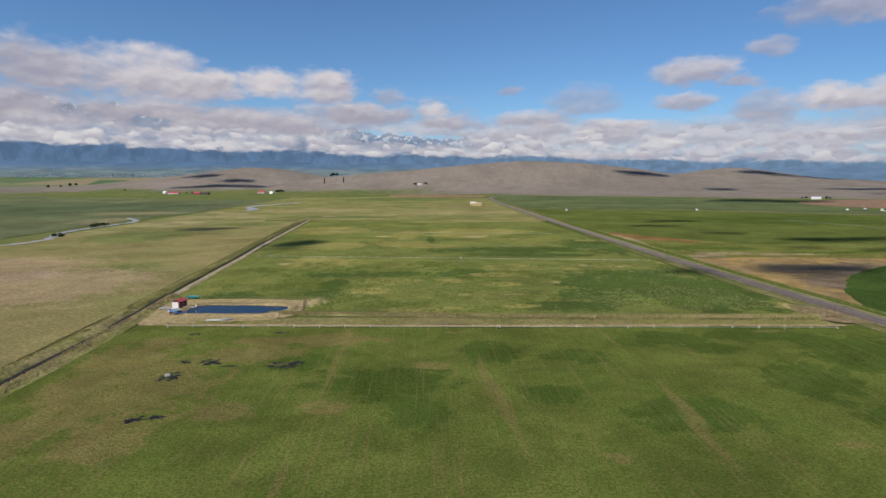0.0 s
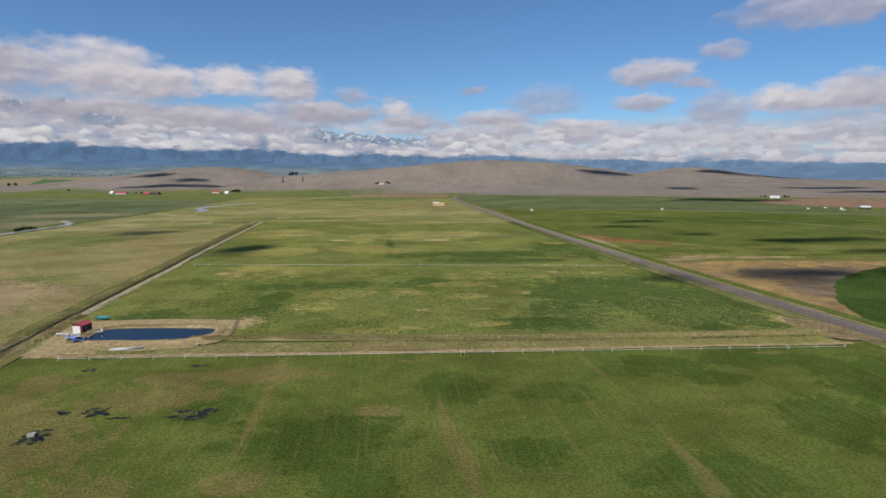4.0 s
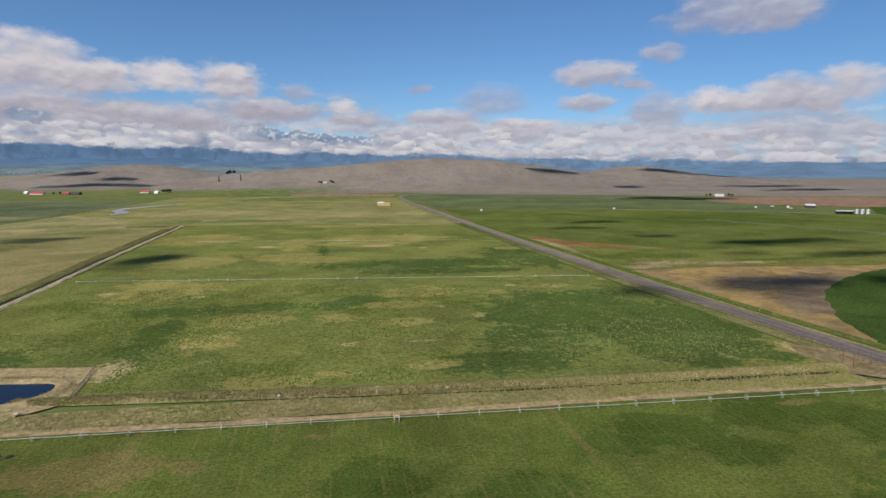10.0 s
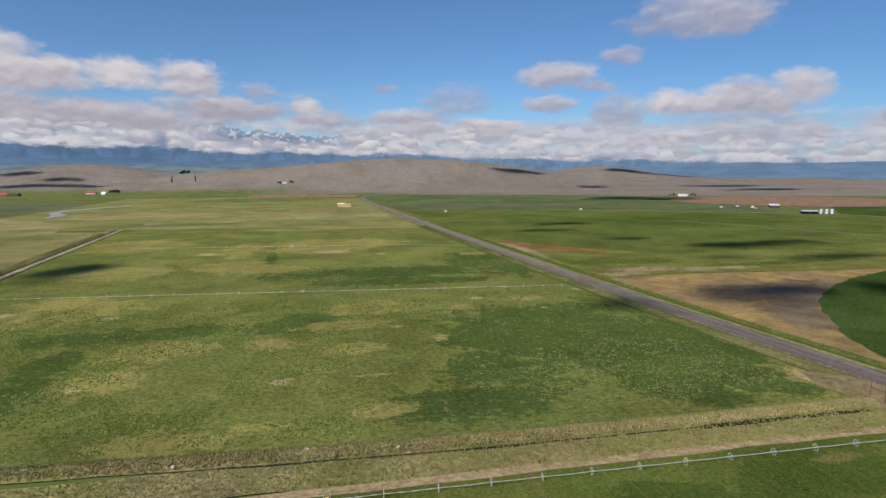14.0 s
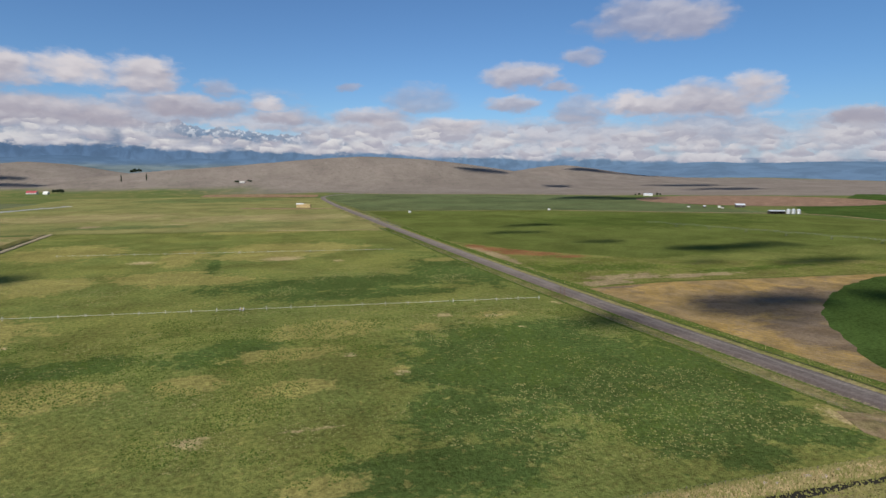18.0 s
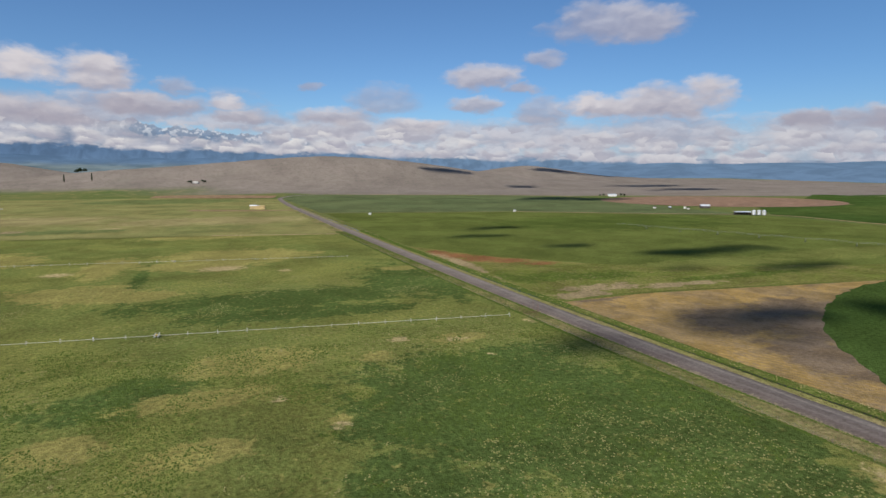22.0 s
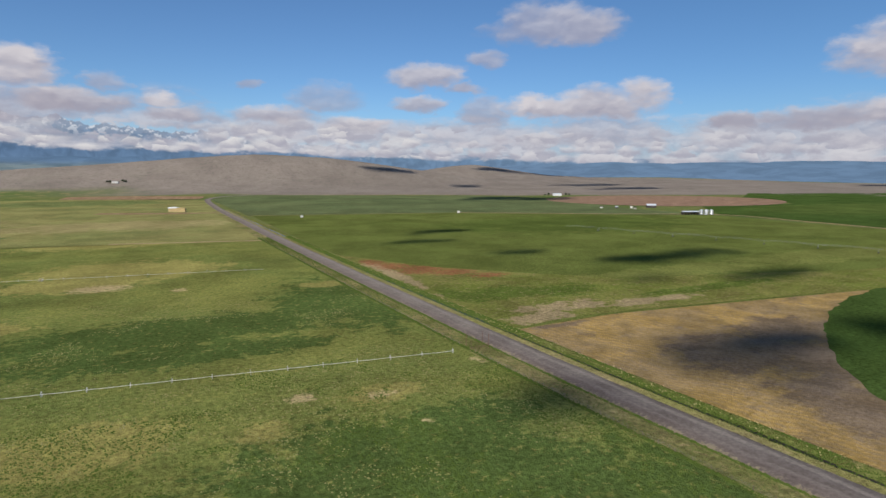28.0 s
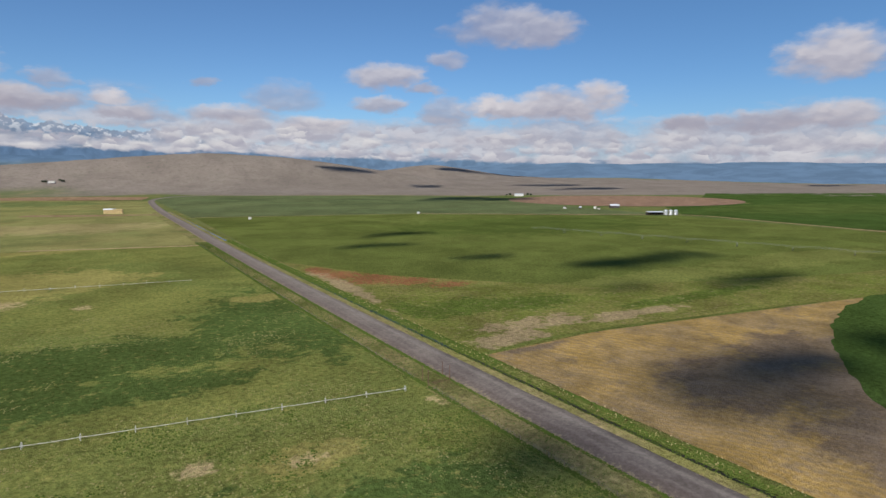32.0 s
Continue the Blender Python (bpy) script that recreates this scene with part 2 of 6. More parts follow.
def bump(k, b, height, strength, distance):
    n = k.add("ShaderNodeBump")
    n.inputs["Strength"].default_value, n.inputs["Distance"].default_value = strength, distance
    k.put(n.inputs["Height"], height)
    k.put(b.inputs["Normal"], n.outputs[0])


def varied(k, p, col, scale, lo, hi):
    """Uneven growth and soil at every size from a hedge's length down to a tuft."""
    t = k.step(k.noise(p, scale, 11.0, 0.74, 0.3), 0.33, 0.67, lo, hi)
    return k.mix(1.0, col, k.xyz(t, t, t), "MULTIPLY")


def grass(name, base, second, lush, dry, bare, streak=0.0, spread=0.018, contrast=1.0, relief=0.75, blade=0.55):
    """Meadow: broad drifts, mottling and blade grain, with the lush, dry and bare places of the mesh worked in raggedly."""
    mat, k, b, p = surface(name, 1.0, 0.0, 0.0)
    drift = k.noise(p, spread, 6.0, 0.66, 0.6)
    mottle = k.noise(p, 0.13, 8.0, 0.76, 0.5)
    patch = k.noise(p, 0.040, 10.0, 0.72, 1.0)
    grain = k.step(k.noise(p, blade, 6.0, 0.74), 0.30, 0.70)
    rag = k.math("ADD", k.math("MULTIPLY", k.math("SUBTRACT", mottle, 0.5), 1.5), k.math("MULTIPLY", k.math("SUBTRACT", patch, 0.5), 1.7))
    col = k.mix(k.step(drift, 0.34, 0.66), base, second)
    col = k.mix(k.math("MULTIPLY", k.step(k.math("ADD", k.attr("lush"), rag), 0.35, 0.55), 0.9), col, lush)
    col = k.mix(k.math("MULTIPLY", k.step(k.math("ADD", k.attr("dry"), rag), 0.40, 0.58), 0.88), col, dry)
    tufts = k.step(k.noise(p, 0.42, 7.0, 0.78, 0.3), 0.52, 0.62)
    col = k.mix(k.math("MULTIPLY", tufts, 0.42 * contrast), col, lush)
    fleck = k.step(k.noise(k.vec("ADD", p, (7.0, 3.0, 0.0)), 0.30, 7.0, 0.74, 0.4), 0.55, 0.65)
    col = k.mix(k.math("MULTIPLY", fleck, 0.60 * contrast), col, dry)
    if streak:
        sx, sy, sz = k.split(p)
        lines = k.noise(k.xyz(k.math("MULTIPLY", sx, 0.62), k.math("MULTIPLY", sy, 0.012)), 1.0, 7.0, 0.76)
        col = k.mix(k.math("MULTIPLY", k.step(lines, 0.50, 0.66), streak), col, dry)
    rows = k.step(k.math("ADD", k.attr("track"), k.math("MULTIPLY", k.math("SUBTRACT", mottle, 0.5), 0.9)), 0.45, 0.8)
    col = k.mix(k.math("MULTIPLY", rows, 0.60), col, dry)
    col = k.mix(k.math("MULTIPLY", k.step(k.math("ADD", k.attr("bare"), k.math("MULTIPLY", k.math("SUBTRACT", k.noise(p, 0.33, 6.0, 0.75), 0.5), 2.8)), 0.55, 1.05), 0.85), col, bare)
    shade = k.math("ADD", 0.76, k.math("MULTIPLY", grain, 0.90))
    col = k.mix(1.0, col, k.xyz(shade, shade, shade), "MULTIPLY")
    k.put(b.inputs["Base Color"], varied(k, p, col, spread * 1.6, 0.76, 1.22))
    bump(k, b, k.math("ADD", grain, k.math("MULTIPLY", mottle, 2.0)), relief, 0.4)
    return mat


def plain(name, color, second=None, scale=1.0, rough=0.8, metal=0.0, relief=0.1, spec=0.3, rand=0.0):
    """Paint, wood, metal or earth in two tones with grain."""
    mat, k, b, p = surface(name, rough, metal, spec)
    second = second or tuple(c * 0.72 for c in color)
    n = k.noise(p, scale, 6.0, 0.65)
    fine = k.noise(p, scale * 9, 4.0, 0.7)
    col = k.mix(k.step(n, 0.36, 0.66), color, second)
    col = k.mix(k.math("MULTIPLY", k.step(fine, 0.5, 0.75), 0.35), col, second)
    if rand:
        i = k.add("ShaderNodeObjectInfo").outputs["Random"]
        r = k.math("ADD", 1.0 - rand, k.math("MULTIPLY", i, 2 * rand))
        col = k.mix(1.0, col, k.xyz(r, r, r), "MULTIPLY")
    k.put(b.inputs["Base Color"], col)
    k.put(b.inputs["Roughness"], k.math("ADD", rough - 0.08, k.math("MULTIPLY", n, 0.16), clamp=True))
    if relief:
        bump(k, b, fine, relief, 0.05)
    return mat


def water_mat(name, color, ripple, rough=0.06):
    mat, k, b, p = surface(name, rough, 0.0, 0.11)
    k.put(b.inputs["Base Color"], k.mix(k.noise(p, 0.08, 4.0), color, tuple(c * 1.6 for c in color)))
    bump(k, b, k.noise(p, 1.4, 4.0, 0.6), ripple, 0.05)
    return mat


def earth_mat(name, a, c, stain, scale=0.08, ridges=0.0, soil=None):
    mat, k, b, p = surface(name, 1.0, 0.0, 0.0)
    big = k.noise(p, scale, 6.0, 0.62, 0.5)
    fine = k.step(k.noise(p, 0.7, 6.0, 0.74), 0.28, 0.72)
    col = k.mix(k.step(big, 0.38, 0.62), a, c)
    col = k.mix(k.math("MULTIPLY", k.step(k.noise(p, scale * 3.1, 5.0, 0.7), 0.52, 0.70), 0.6), col, stain)
    if ridges:
        x, y, z = k.split(p)
        u = k.math("ADD", k.math("MULTIPLY", x, 0.93), k.math("MULTIPLY", y, 0.38))
        warp = k.math("MULTIPLY", k.noise(p, 0.03, 3.0), 22.0)
        s = k.math("SINE", k.math("MULTIPLY", k.math("ADD", u, warp), ridges))
        col = k.mix(k.math("MULTIPLY", k.step(k.math("ADD", s, k.math("MULTIPLY", k.math("SUBTRACT", fine, 0.5), 4.0)), -0.2, 1.2), 0.45), col, stain)
    if soil:
        rag = k.math("MULTIPLY", k.math("SUBTRACT", k.noise(k.vec("MULTIPLY", p, (0.6, 1.0, 1.0)), 0.10, 8.0, 0.72), 0.5), 2.2)
        col = k.mix(k.math("MULTIPLY", k.step(k.math("ADD", k.attr("bare"), rag), 0.30, 0.75), 0.72), col, soil)
    sh = k.math("ADD", 0.72, k.math("MULTIPLY", fine, 0.52))
    k.put(b.inputs["Base Color"], varied(k, p, k.mix(1.0, col, k.xyz(sh, sh, sh), "MULTIPLY"), scale * 2.0, 0.72, 1.26))
    bump(k, b, fine, 0.6, 0.4)
    return mat


M_NEAR = grass("near_meadow", (0.090, 0.105, 0.024), (0.073, 0.094, 0.020), (0.046, 0.070, 0.014), (0.134, 0.110, 0.040), (0.30, 0.22, 0.11), streak=0.62, contrast=0.36, relief=0.5, blade=1.1)
M_MID = grass("hay_meadow", (0.143, 0.148, 0.040), (0.106, 0.124, 0.034), (0.052, 0.080, 0.021), (0.222, 0.194, 0.062), (0.37, 0.28, 0.15), spread=0.012)
M_FAR = grass("far_pasture", (0.182, 0.166, 0.062), (0.150, 0.155, 0.054), (0.095, 0.116, 0.040), (0.235, 0.195, 0.088), (0.32, 0.22, 0.14), spread=0.008)
M_LEFT = grass("dry_pasture", (0.205, 0.168, 0.074), (0.170, 0.158, 0.060), (0.112, 0.128, 0.042), (0.265, 0.196, 0.112), (0.32, 0.23, 0.16), spread=0.008, contrast=0.6)
M_VALLEY = grass("valley_fields", (0.116, 0.124, 0.062), (0.090, 0.105, 0.053), (0.070, 0.090, 0.045), (0.185, 0.160, 0.088), (0.26, 0.20, 0.11), spread=0.004)
M_CROP = grass("crop_green", (0.096, 0.112, 0.029), (0.080, 0.097, 0.024), (0.062, 0.084, 0.019), (0.128, 0.136, 0.038), (0.26, 0.12, 0.06), spread=0.008, contrast=0.7)
M_CROPFAR = grass("crop_olive", (0.094, 0.110, 0.048), (0.078, 0.098, 0.043), (0.070, 0.094, 0.042), (0.112, 0.125, 0.056), (0.24, 0.13, 0.07), spread=0.005, contrast=0.7)
M_LUSH = grass("crop_bright", (0.046, 0.074, 0.018), (0.038, 0.064, 0.015), (0.034, 0.058, 0.013), (0.064, 0.088, 0.022), (0.2, 0.15, 0.07), spread=0.01, contrast=0.25)
M_ROUGH = grass("rough_pasture", (0.104, 0.120, 0.026), (0.140, 0.130, 0.040), (0.066, 0.092, 0.018), (0.255, 0.190, 0.110), (0.205, 0.078, 0.042), spread=0.02)
M_VERGE = grass("verge", (0.170, 0.162, 0.054), (0.220, 0.180, 0.086), (0.105, 0.122, 0.036), (0.27, 0.205, 0.11), (0.33, 0.22, 0.13), spread=0.03)
M_ROADSIDE = grass("roadside_grass", (0.088, 0.102, 0.026), (0.122, 0.118, 0.038), (0.072, 0.096, 0.024), (0.225, 0.175, 0.085), (0.30, 0.22, 0.13), spread=0.03)
M_VERGEWEST = grass("fence_verge", (0.112, 0.120, 0.036), (0.190, 0.158, 0.072), (0.080, 0.100, 0.026), (0.255, 0.185, 0.105), (0.30, 0.21, 0.12), spread=0.03)
M_STRAWY = grass("straw_meadow", (0.235, 0.200, 0.095), (0.185, 0.170, 0.070), (0.150, 0.150, 0.055), (0.34, 0.28, 0.16), (0.33, 0.22, 0.13), spread=0.012)
M_STUBBLE = earth_mat("stubble", (0.350, 0.232, 0.078), (0.255, 0.178, 0.082), (0.160, 0.126, 0.095), 0.030, 2.0, (0.135, 0.105, 0.085))
M_TILLED = earth_mat("tilled_earth", (0.25, 0.155, 0.105), (0.21, 0.135, 0.095), (0.28, 0.19, 0.12), 0.02, 0.25)
M_RED = earth_mat("red_earth", (0.24, 0.145, 0.09), (0.27, 0.19, 0.11), (0.17, 0.085, 0.05), 0.03)
M_DIRT = earth_mat("track_earth", (0.375, 0.275, 0.155), (0.325, 0.240, 0.130), (0.265, 0.205, 0.110), 0.12)
M_PALE = earth_mat("pale_track_earth", (0.42, 0.345, 0.230), (0.355, 0.290, 0.180), (0.250, 0.215, 0.110), 0.12)
M_TAN = earth_mat("tan_earth", (0.275, 0.200, 0.115), (0.200, 0.160, 0.078), (0.130, 0.120, 0.048), 0.10)
M_BANK = earth_mat("straw_bank", (0.37, 0.285, 0.155), (0.32, 0.25, 0.125), (0.23, 0.195, 0.085), 0.15)
M_WATER = water_mat("pond_water", (0.005, 0.010, 0.020), 0.05)
M_DITCH = water_mat("ditch_water", (0.018, 0.016, 0.012), 0.4, 0.6)
M_CREEK = water_mat("creek_water", (0.20, 0.20, 0.20), 0.10, 0.35)


def mud_mat():
    """Wet trampled mud with grass standing through it."""
    mat, k, b, p = surface("wet_mud", 0.7, 0.0, 0.1)
    n = k.noise(p, 0.30, 8.0, 0.74, 0.8)
    col = k.mix(k.step(k.noise(p, 1.6, 5.0), 0.4, 0.65), (0.007, 0.006, 0.014), (0.016, 0.012, 0.018))
    k.put(b.inputs["Base Color"], k.mix(k.step(n, 0.49, 0.57), col, (0.084, 0.090, 0.024)))
    bump(k, b, n, 0.3, 0.1)
    return mat


M_MUD = mud_mat()



def road_mat():
    mat, k, b, p = surface("gravel_road", 1.0, 0.0, 0.0)
    across = k.attr("across")
    big = k.noise(p, 0.06, 6.0, 0.65)
    fine = k.step(k.noise(p, 1.0, 6.0, 0.75), 0.28, 0.72)
    x, y, z = k.split(p)
    long = k.noise(k.xyz(k.math("MULTIPLY", x, 0.9), k.math("MULTIPLY", y, 0.05)), 1.0, 5.0, 0.7)
    col = k.mix(k.step(big, 0.35, 0.65), (0.165, 0.140, 0.122), (0.205, 0.175, 0.152))
    col = k.mix(k.step(k.math("ADD", y, k.math("MULTIPLY", k.math("SUBTRACT", big, 0.5), 300.0)), 600.0, 360.0), col, k.mix(k.step(big, 0.4, 0.6), (0.116, 0.098, 0.088), (0.146, 0.125, 0.112)))
    rut = k.math("SUBTRACT", 1.0, k.step(k.math("ABSOLUTE", k.math("SUBTRACT", k.math("ABSOLUTE", across), 0.36)), 0.04, 0.20))
    col = k.mix(k.math("MULTIPLY", rut, 0.42), col, (0.250, 0.218, 0.192))
    col = k.mix(k.math("MULTIPLY", k.step(long, 0.52, 0.70), 0.32), col, (0.095, 0.076, 0.070))
    col = k.mix(k.math("MULTIPLY", k.step(across, 0.15, -0.55), 0.5), col, (0.105, 0.080, 0.070))
    edge = k.step(k.math("ADD", k.math("ABSOLUTE", across), k.math("MULTIPLY", k.math("SUBTRACT", fine, 0.5), 0.5)), 0.80, 1.0)
    col = k.mix(k.math("MULTIPLY", edge, 0.7), col, (0.20, 0.165, 0.10))
    sh = k.math("ADD", 0.74, k.math("MULTIPLY", fine, 0.52))
    k.put(b.inputs["Base Color"], k.mix(1.0, col, k.xyz(sh, sh, sh), "MULTIPLY"))
    bump(k, b, fine, 0.3, 0.08)
    return mat


M_ROAD = road_mat()


def ground_mat():
    """The wide land: meadow on the flat, grey-brown sage on the hills, field patterns far off in the valley."""
    mat, k, b, p = surface("open_land", 1.0, 0.0, 0.0)
    x, y, z = k.split(p)
    fine = k.noise(p, 0.10, 9.0, 0.82)
    mid = k.noise(p, 0.03, 6.0, 0.65)
    flat = k.mix(k.step(k.noise(p, 0.006, 5.0, 0.6), 0.38, 0.62), (0.12, 0.13, 0.045), (0.085, 0.115, 0.035))
    flat = k.mix(k.step(mid, 0.5, 0.68), flat, (0.19, 0.16, 0.065))
    sage = k.mix(k.step(mid, 0.30, 0.70), (0.172, 0.144, 0.122), (0.192, 0.163, 0.136))
    sage = k.mix(k.math("MULTIPLY", k.step(k.noise(p, 0.010, 6.0, 0.65, 0.8), 0.5, 0.7), 0.35), sage, (0.150, 0.138, 0.108))
    sage = k.mix(k.math("MULTIPLY", k.step(fine, 0.50, 0.60), 0.55), sage, (0.098, 0.090, 0.072))
    sage = varied(k, p, sage, 0.005, 0.86, 1.18)
    cells = k.add("ShaderNodeTexVoronoi")
    k.put(cells.inputs["Vector"], k.xyz(k.math("MULTIPLY", x, 0.0022), k.math("MULTIPLY", y, 0.0035)))
    cells.inputs["Scale"].default_value = 1.0
    cr, cg, cb = k.split(cells.outputs["Color"])
    valley = k.mix(k.step(cr, 0.2, 0.8), (0.07, 0.115, 0.055), (0.15, 0.16, 0.085))
    valley = k.mix(k.step(cg, 0.72, 0.75), valley, (0.20, 0.17, 0.10))
    col = k.mix(k.attr("sage"), flat, sage)
    col = k.mix(k.attr("valley"), col, valley)
    k.put(b.inputs["Base Color"], k.mix(1.0, col, (1.10, 1.10, 1.10), "MULTIPLY"))
    bump(k, b, fine, 0.30, 1.6)
    return mat


M_GROUND = ground_mat()
M_STEEL = plain("galvanised_steel", (0.55, 0.56, 0.57), (0.42, 0.43, 0.44), 1.5, 0.45, 0.55, 0.05)
M_ALU = plain("weathered_aluminium", (0.52, 0.52, 0.50), (0.42, 0.42, 0.40), 2.0, 0.5, 0.3, 0.05)
M_WOOD = plain("grey_fence_wood", (0.17, 0.13, 0.10), (0.11, 0.085, 0.065), 3.0, 0.9, rand=0.2)
M_RUST = plain("rusty_pipe", (0.16, 0.085, 0.055), (0.10, 0.055, 0.04), 4.0, 0.85)
M_WIRE = plain("fence_wire", (0.22, 0.20, 0.18), None, 4.0, 0.6, 0.6, 0.0)
M_YELLOW = plain("faded_yellow_paint", (0.62, 0.45, 0.14), (0.50, 0.36, 0.12), 3.0, 0.6)
M_RUBBER = plain("black_rubber", (0.025, 0.025, 0.025), None, 5.0, 0.9)
M_WHITE = plain("white_paint", (0.74, 0.73, 0.70), (0.62, 0.61, 0.57), 1.5, 0.7)
M_REDROOF = plain("red_metal_roof", (0.42, 0.068, 0.082), (0.33, 0.055, 0.062), 1.2, 0.45, 0.0, 0.05)
M_REDWALL = plain("maroon_siding", (0.15, 0.045, 0.05), (0.11, 0.035, 0.04), 1.5, 0.75)
M_GREYROOF = plain("bright_metal_roof", (0.66, 0.69, 0.72), (0.55, 0.58, 0.62), 0.5, 0.4, 0.2, 0.05)
M_DARKWALL = plain("dark_boards", (0.075, 0.062, 0.055), (0.05, 0.042, 0.038), 1.0, 0.85)
M_BLUE = plain("blue_paint", (0.065, 0.17, 0.48), (0.05, 0.12, 0.34), 2.0, 0.5)
M_TEAL = plain("teal_paint", (0.06, 0.36, 0.42), (0.05, 0.27, 0.33), 2.0, 0.6)
M_PALEBLUE = plain("pale_blue_tarp", (0.42, 0.52, 0.66), (0.30, 0.42, 0.60), 1.5, 0.6)
M_CONCRETE = plain("pale_concrete", (0.52, 0.49, 0.44), (0.42, 0.40, 0.36), 1.0, 0.9)
M_HAY = plain("hay", (0.52, 0.40, 0.20), (0.42, 0.31, 0.15), 2.0, 0.95, relief=0.4, rand=0.18)
M_TARP = plain("white_tarp", (0.82, 0.84, 0.86), (0.72, 0.76, 0.80), 0.6, 0.5)
# far town: haze put into the wall colour, dimmed to grey-blue
M_PALETOWN = plain("hazy_pale_walls", (0.30, 0.33, 0.36), (0.22, 0.25, 0.28), 0.05, 1.0, spec=0.0)
M_BARK = plain("bark", (0.09, 0.07, 0.05), None, 3.0, 0.95)
M_LEAF = plain("dark_foliage", (0.030, 0.048, 0.018), (0.018, 0.032, 0.012), 0.6, 0.85)
M_WILLOW = plain("willow_foliage", (0.055, 0.072, 0.024), (0.035, 0.050, 0.018), 0.6, 0.85)
M_GLASS = plain("dark_window", (0.03, 0.035, 0.045), None, 1.0, 0.15, spec=0.6)


def cloud_mat():
    """Thin cumulus: part of the light comes through, raggedly."""
    mat, k, b, p = surface("cloud_white", 1.0, 0.0, 0.0)
    b.inputs["Base Color"].default_value = (0.82, 0.82, 0.84, 1)
    k.put(b.inputs["Alpha"], k.step(k.noise(p, 0.045, 6.0, 0.65, 0.5), 0.34, 0.60, 0.05, 0.56))
    return mat


M_CLOUD = cloud_mat()
M_DULL = plain("dull_galvanised_steel", (0.26, 0.27, 0.25), None, 2.0, 0.7, 0.2, 0.0)
M_CLUMP = plain("weed_clumps", (0.060, 0.090, 0.018), (0.076, 0.108, 0.022), 0.3, 1.0, spec=0.0)
M_STRAW = plain("dry_reeds", (0.44, 0.345, 0.19), (0.31, 0.25, 0.125), 0.3, 1.0, spec=0.0)
M_SEDGE = plain("green_sedge", (0.185, 0.195, 0.060), (0.27, 0.24, 0.105), 0.25, 1.0, spec=0.0)
M_ROCK = plain("pale_rubble", (0.46, 0.40, 0.32), (0.34, 0.29, 0.23), 2.0, 0.95)


# ---- building helpers ----
def mesh_of(name, verts, faces, mat, smooth=False):
    me = bpy.data.meshes.new(name)
    me.from_pydata([tuple(v) for v in verts], [], [tuple(f) for f in faces])
    me.materials.append(mat)
    if smooth:
        me.polygons.foreach_set("use_smooth", [True] * len(me.polygons))
    me.update()
    return me


def thing(name, label, category, group="", at=(0, 0, 0), turn=0.0, kind=""):
    ob = new(name)
    ob.empty_display_size = 0.5
    ob.matrix_basis = pose(*at, 0, 0, turn)
    return tagged(ob, label, category, group, kind)


def part(name, me, parent, label="", m=None):
    ob = new(name, me)
    ob.parent = parent
    if m is not None:
        ob.matrix_basis = m
    return tagged(ob, label)


class Solid:
    """Collects plain solids into one mesh."""

    def __init__(self):
        self.v, self.f = [], []

    def add(self, verts, faces):
        n = len(self.v)
        self.v += [tuple(p) for p in verts]
        self.f += [tuple(i + n for i in f) for f in faces]
        return self

    def box(self, x0, y0, z0, x1, y1, z1, bevel=0.0):
        c = bevel
        rings = [(z0, c), (z0 + c, 0), (z1 - c, 0), (z1, c)] if c else [(z0, 0), (z1, 0)]
        v, f = [], []
        for z, d in rings:
            v += [(x0 + d, y0 + d, z), (x1 - d, y0 + d, z), (x1 - d, y1 - d, z), (x0 + d, y1 - d, z)]
        for r in range(len(rings) - 1):
            for i in range(4):
                j = (i + 1) % 4
                f.append((4 * r + i, 4 * r + j, 4 * r + 4 + j, 4 * r + 4 + i))
        t = 4 * (len(rings) - 1)
        f += [(3, 2, 1, 0), (t, t + 1, t + 2, t + 3)]
        return self.add(v, f)

    def tube(self, a, b, r, n=6, r2=None):
        a, b = Vector(a), Vector(b)
        q = (b - a).to_track_quat("Z", "Y")
        r2 = r if r2 is None else r2
        v = [a + q @ Vector((r * math.cos(t), r * math.sin(t), 0)) for t in np.arange(n) * 2 * math.pi / n]
        v += [b + q @ Vector((r2 * math.cos(t), r2 * math.sin(t), 0)) for t in np.arange(n) * 2 * math.pi / n]
        f = [(i, (i + 1) % n, n + (i + 1) % n, n + i) for i in range(n)]
        return self.add(v, f + [tuple(range(n))[::-1], tuple(range(n, 2 * n))])

    def ring(self, c, axis, radius, r, n=24, m=5):
        q = Vector(axis).to_track_quat("Z", "Y")
        v, f = [], []
        for i in range(n):
            t = 2 * math.pi * i / n
            for j in range(m):
                s = 2 * math.pi * j / m
                d = radius + r * math.cos(s)
                v.append(Vector(c) + q @ Vector((d * math.cos(t), d * math.sin(t), r * math.sin(s))))
        for i in range(n):
            for j in range(m):
                f.append((i * m + j, (i + 1) % n * m + j, (i + 1) % n * m + (j + 1) % m, i * m + (j + 1) % m))
        return self.add(v, f)

    def prism(self, outline, y0, y1):
        """An outline in x and z, drawn out along y."""
        n = len(outline)
        v = [(x, y0, z) for x, z in outline] + [(x, y1, z) for x, z in outline]
        f = [(i, n + i, n + (i + 1) % n, (i + 1) % n) for i in range(n)]
        return self.add(v, f + [tuple(range(n)), tuple(range(n, 2 * n))[::-1]])

    def mesh(self, name, mat, smooth=False):
        return mesh_of(name, self.v, self.f, mat, smooth)


CENTRE = Vector((60, 150))


def smooth(a, b, x):
    t = np.clip((np.asarray(x, float) - a) / (b - a), 0, 1)
    return t * t * (3 - 2 * t)


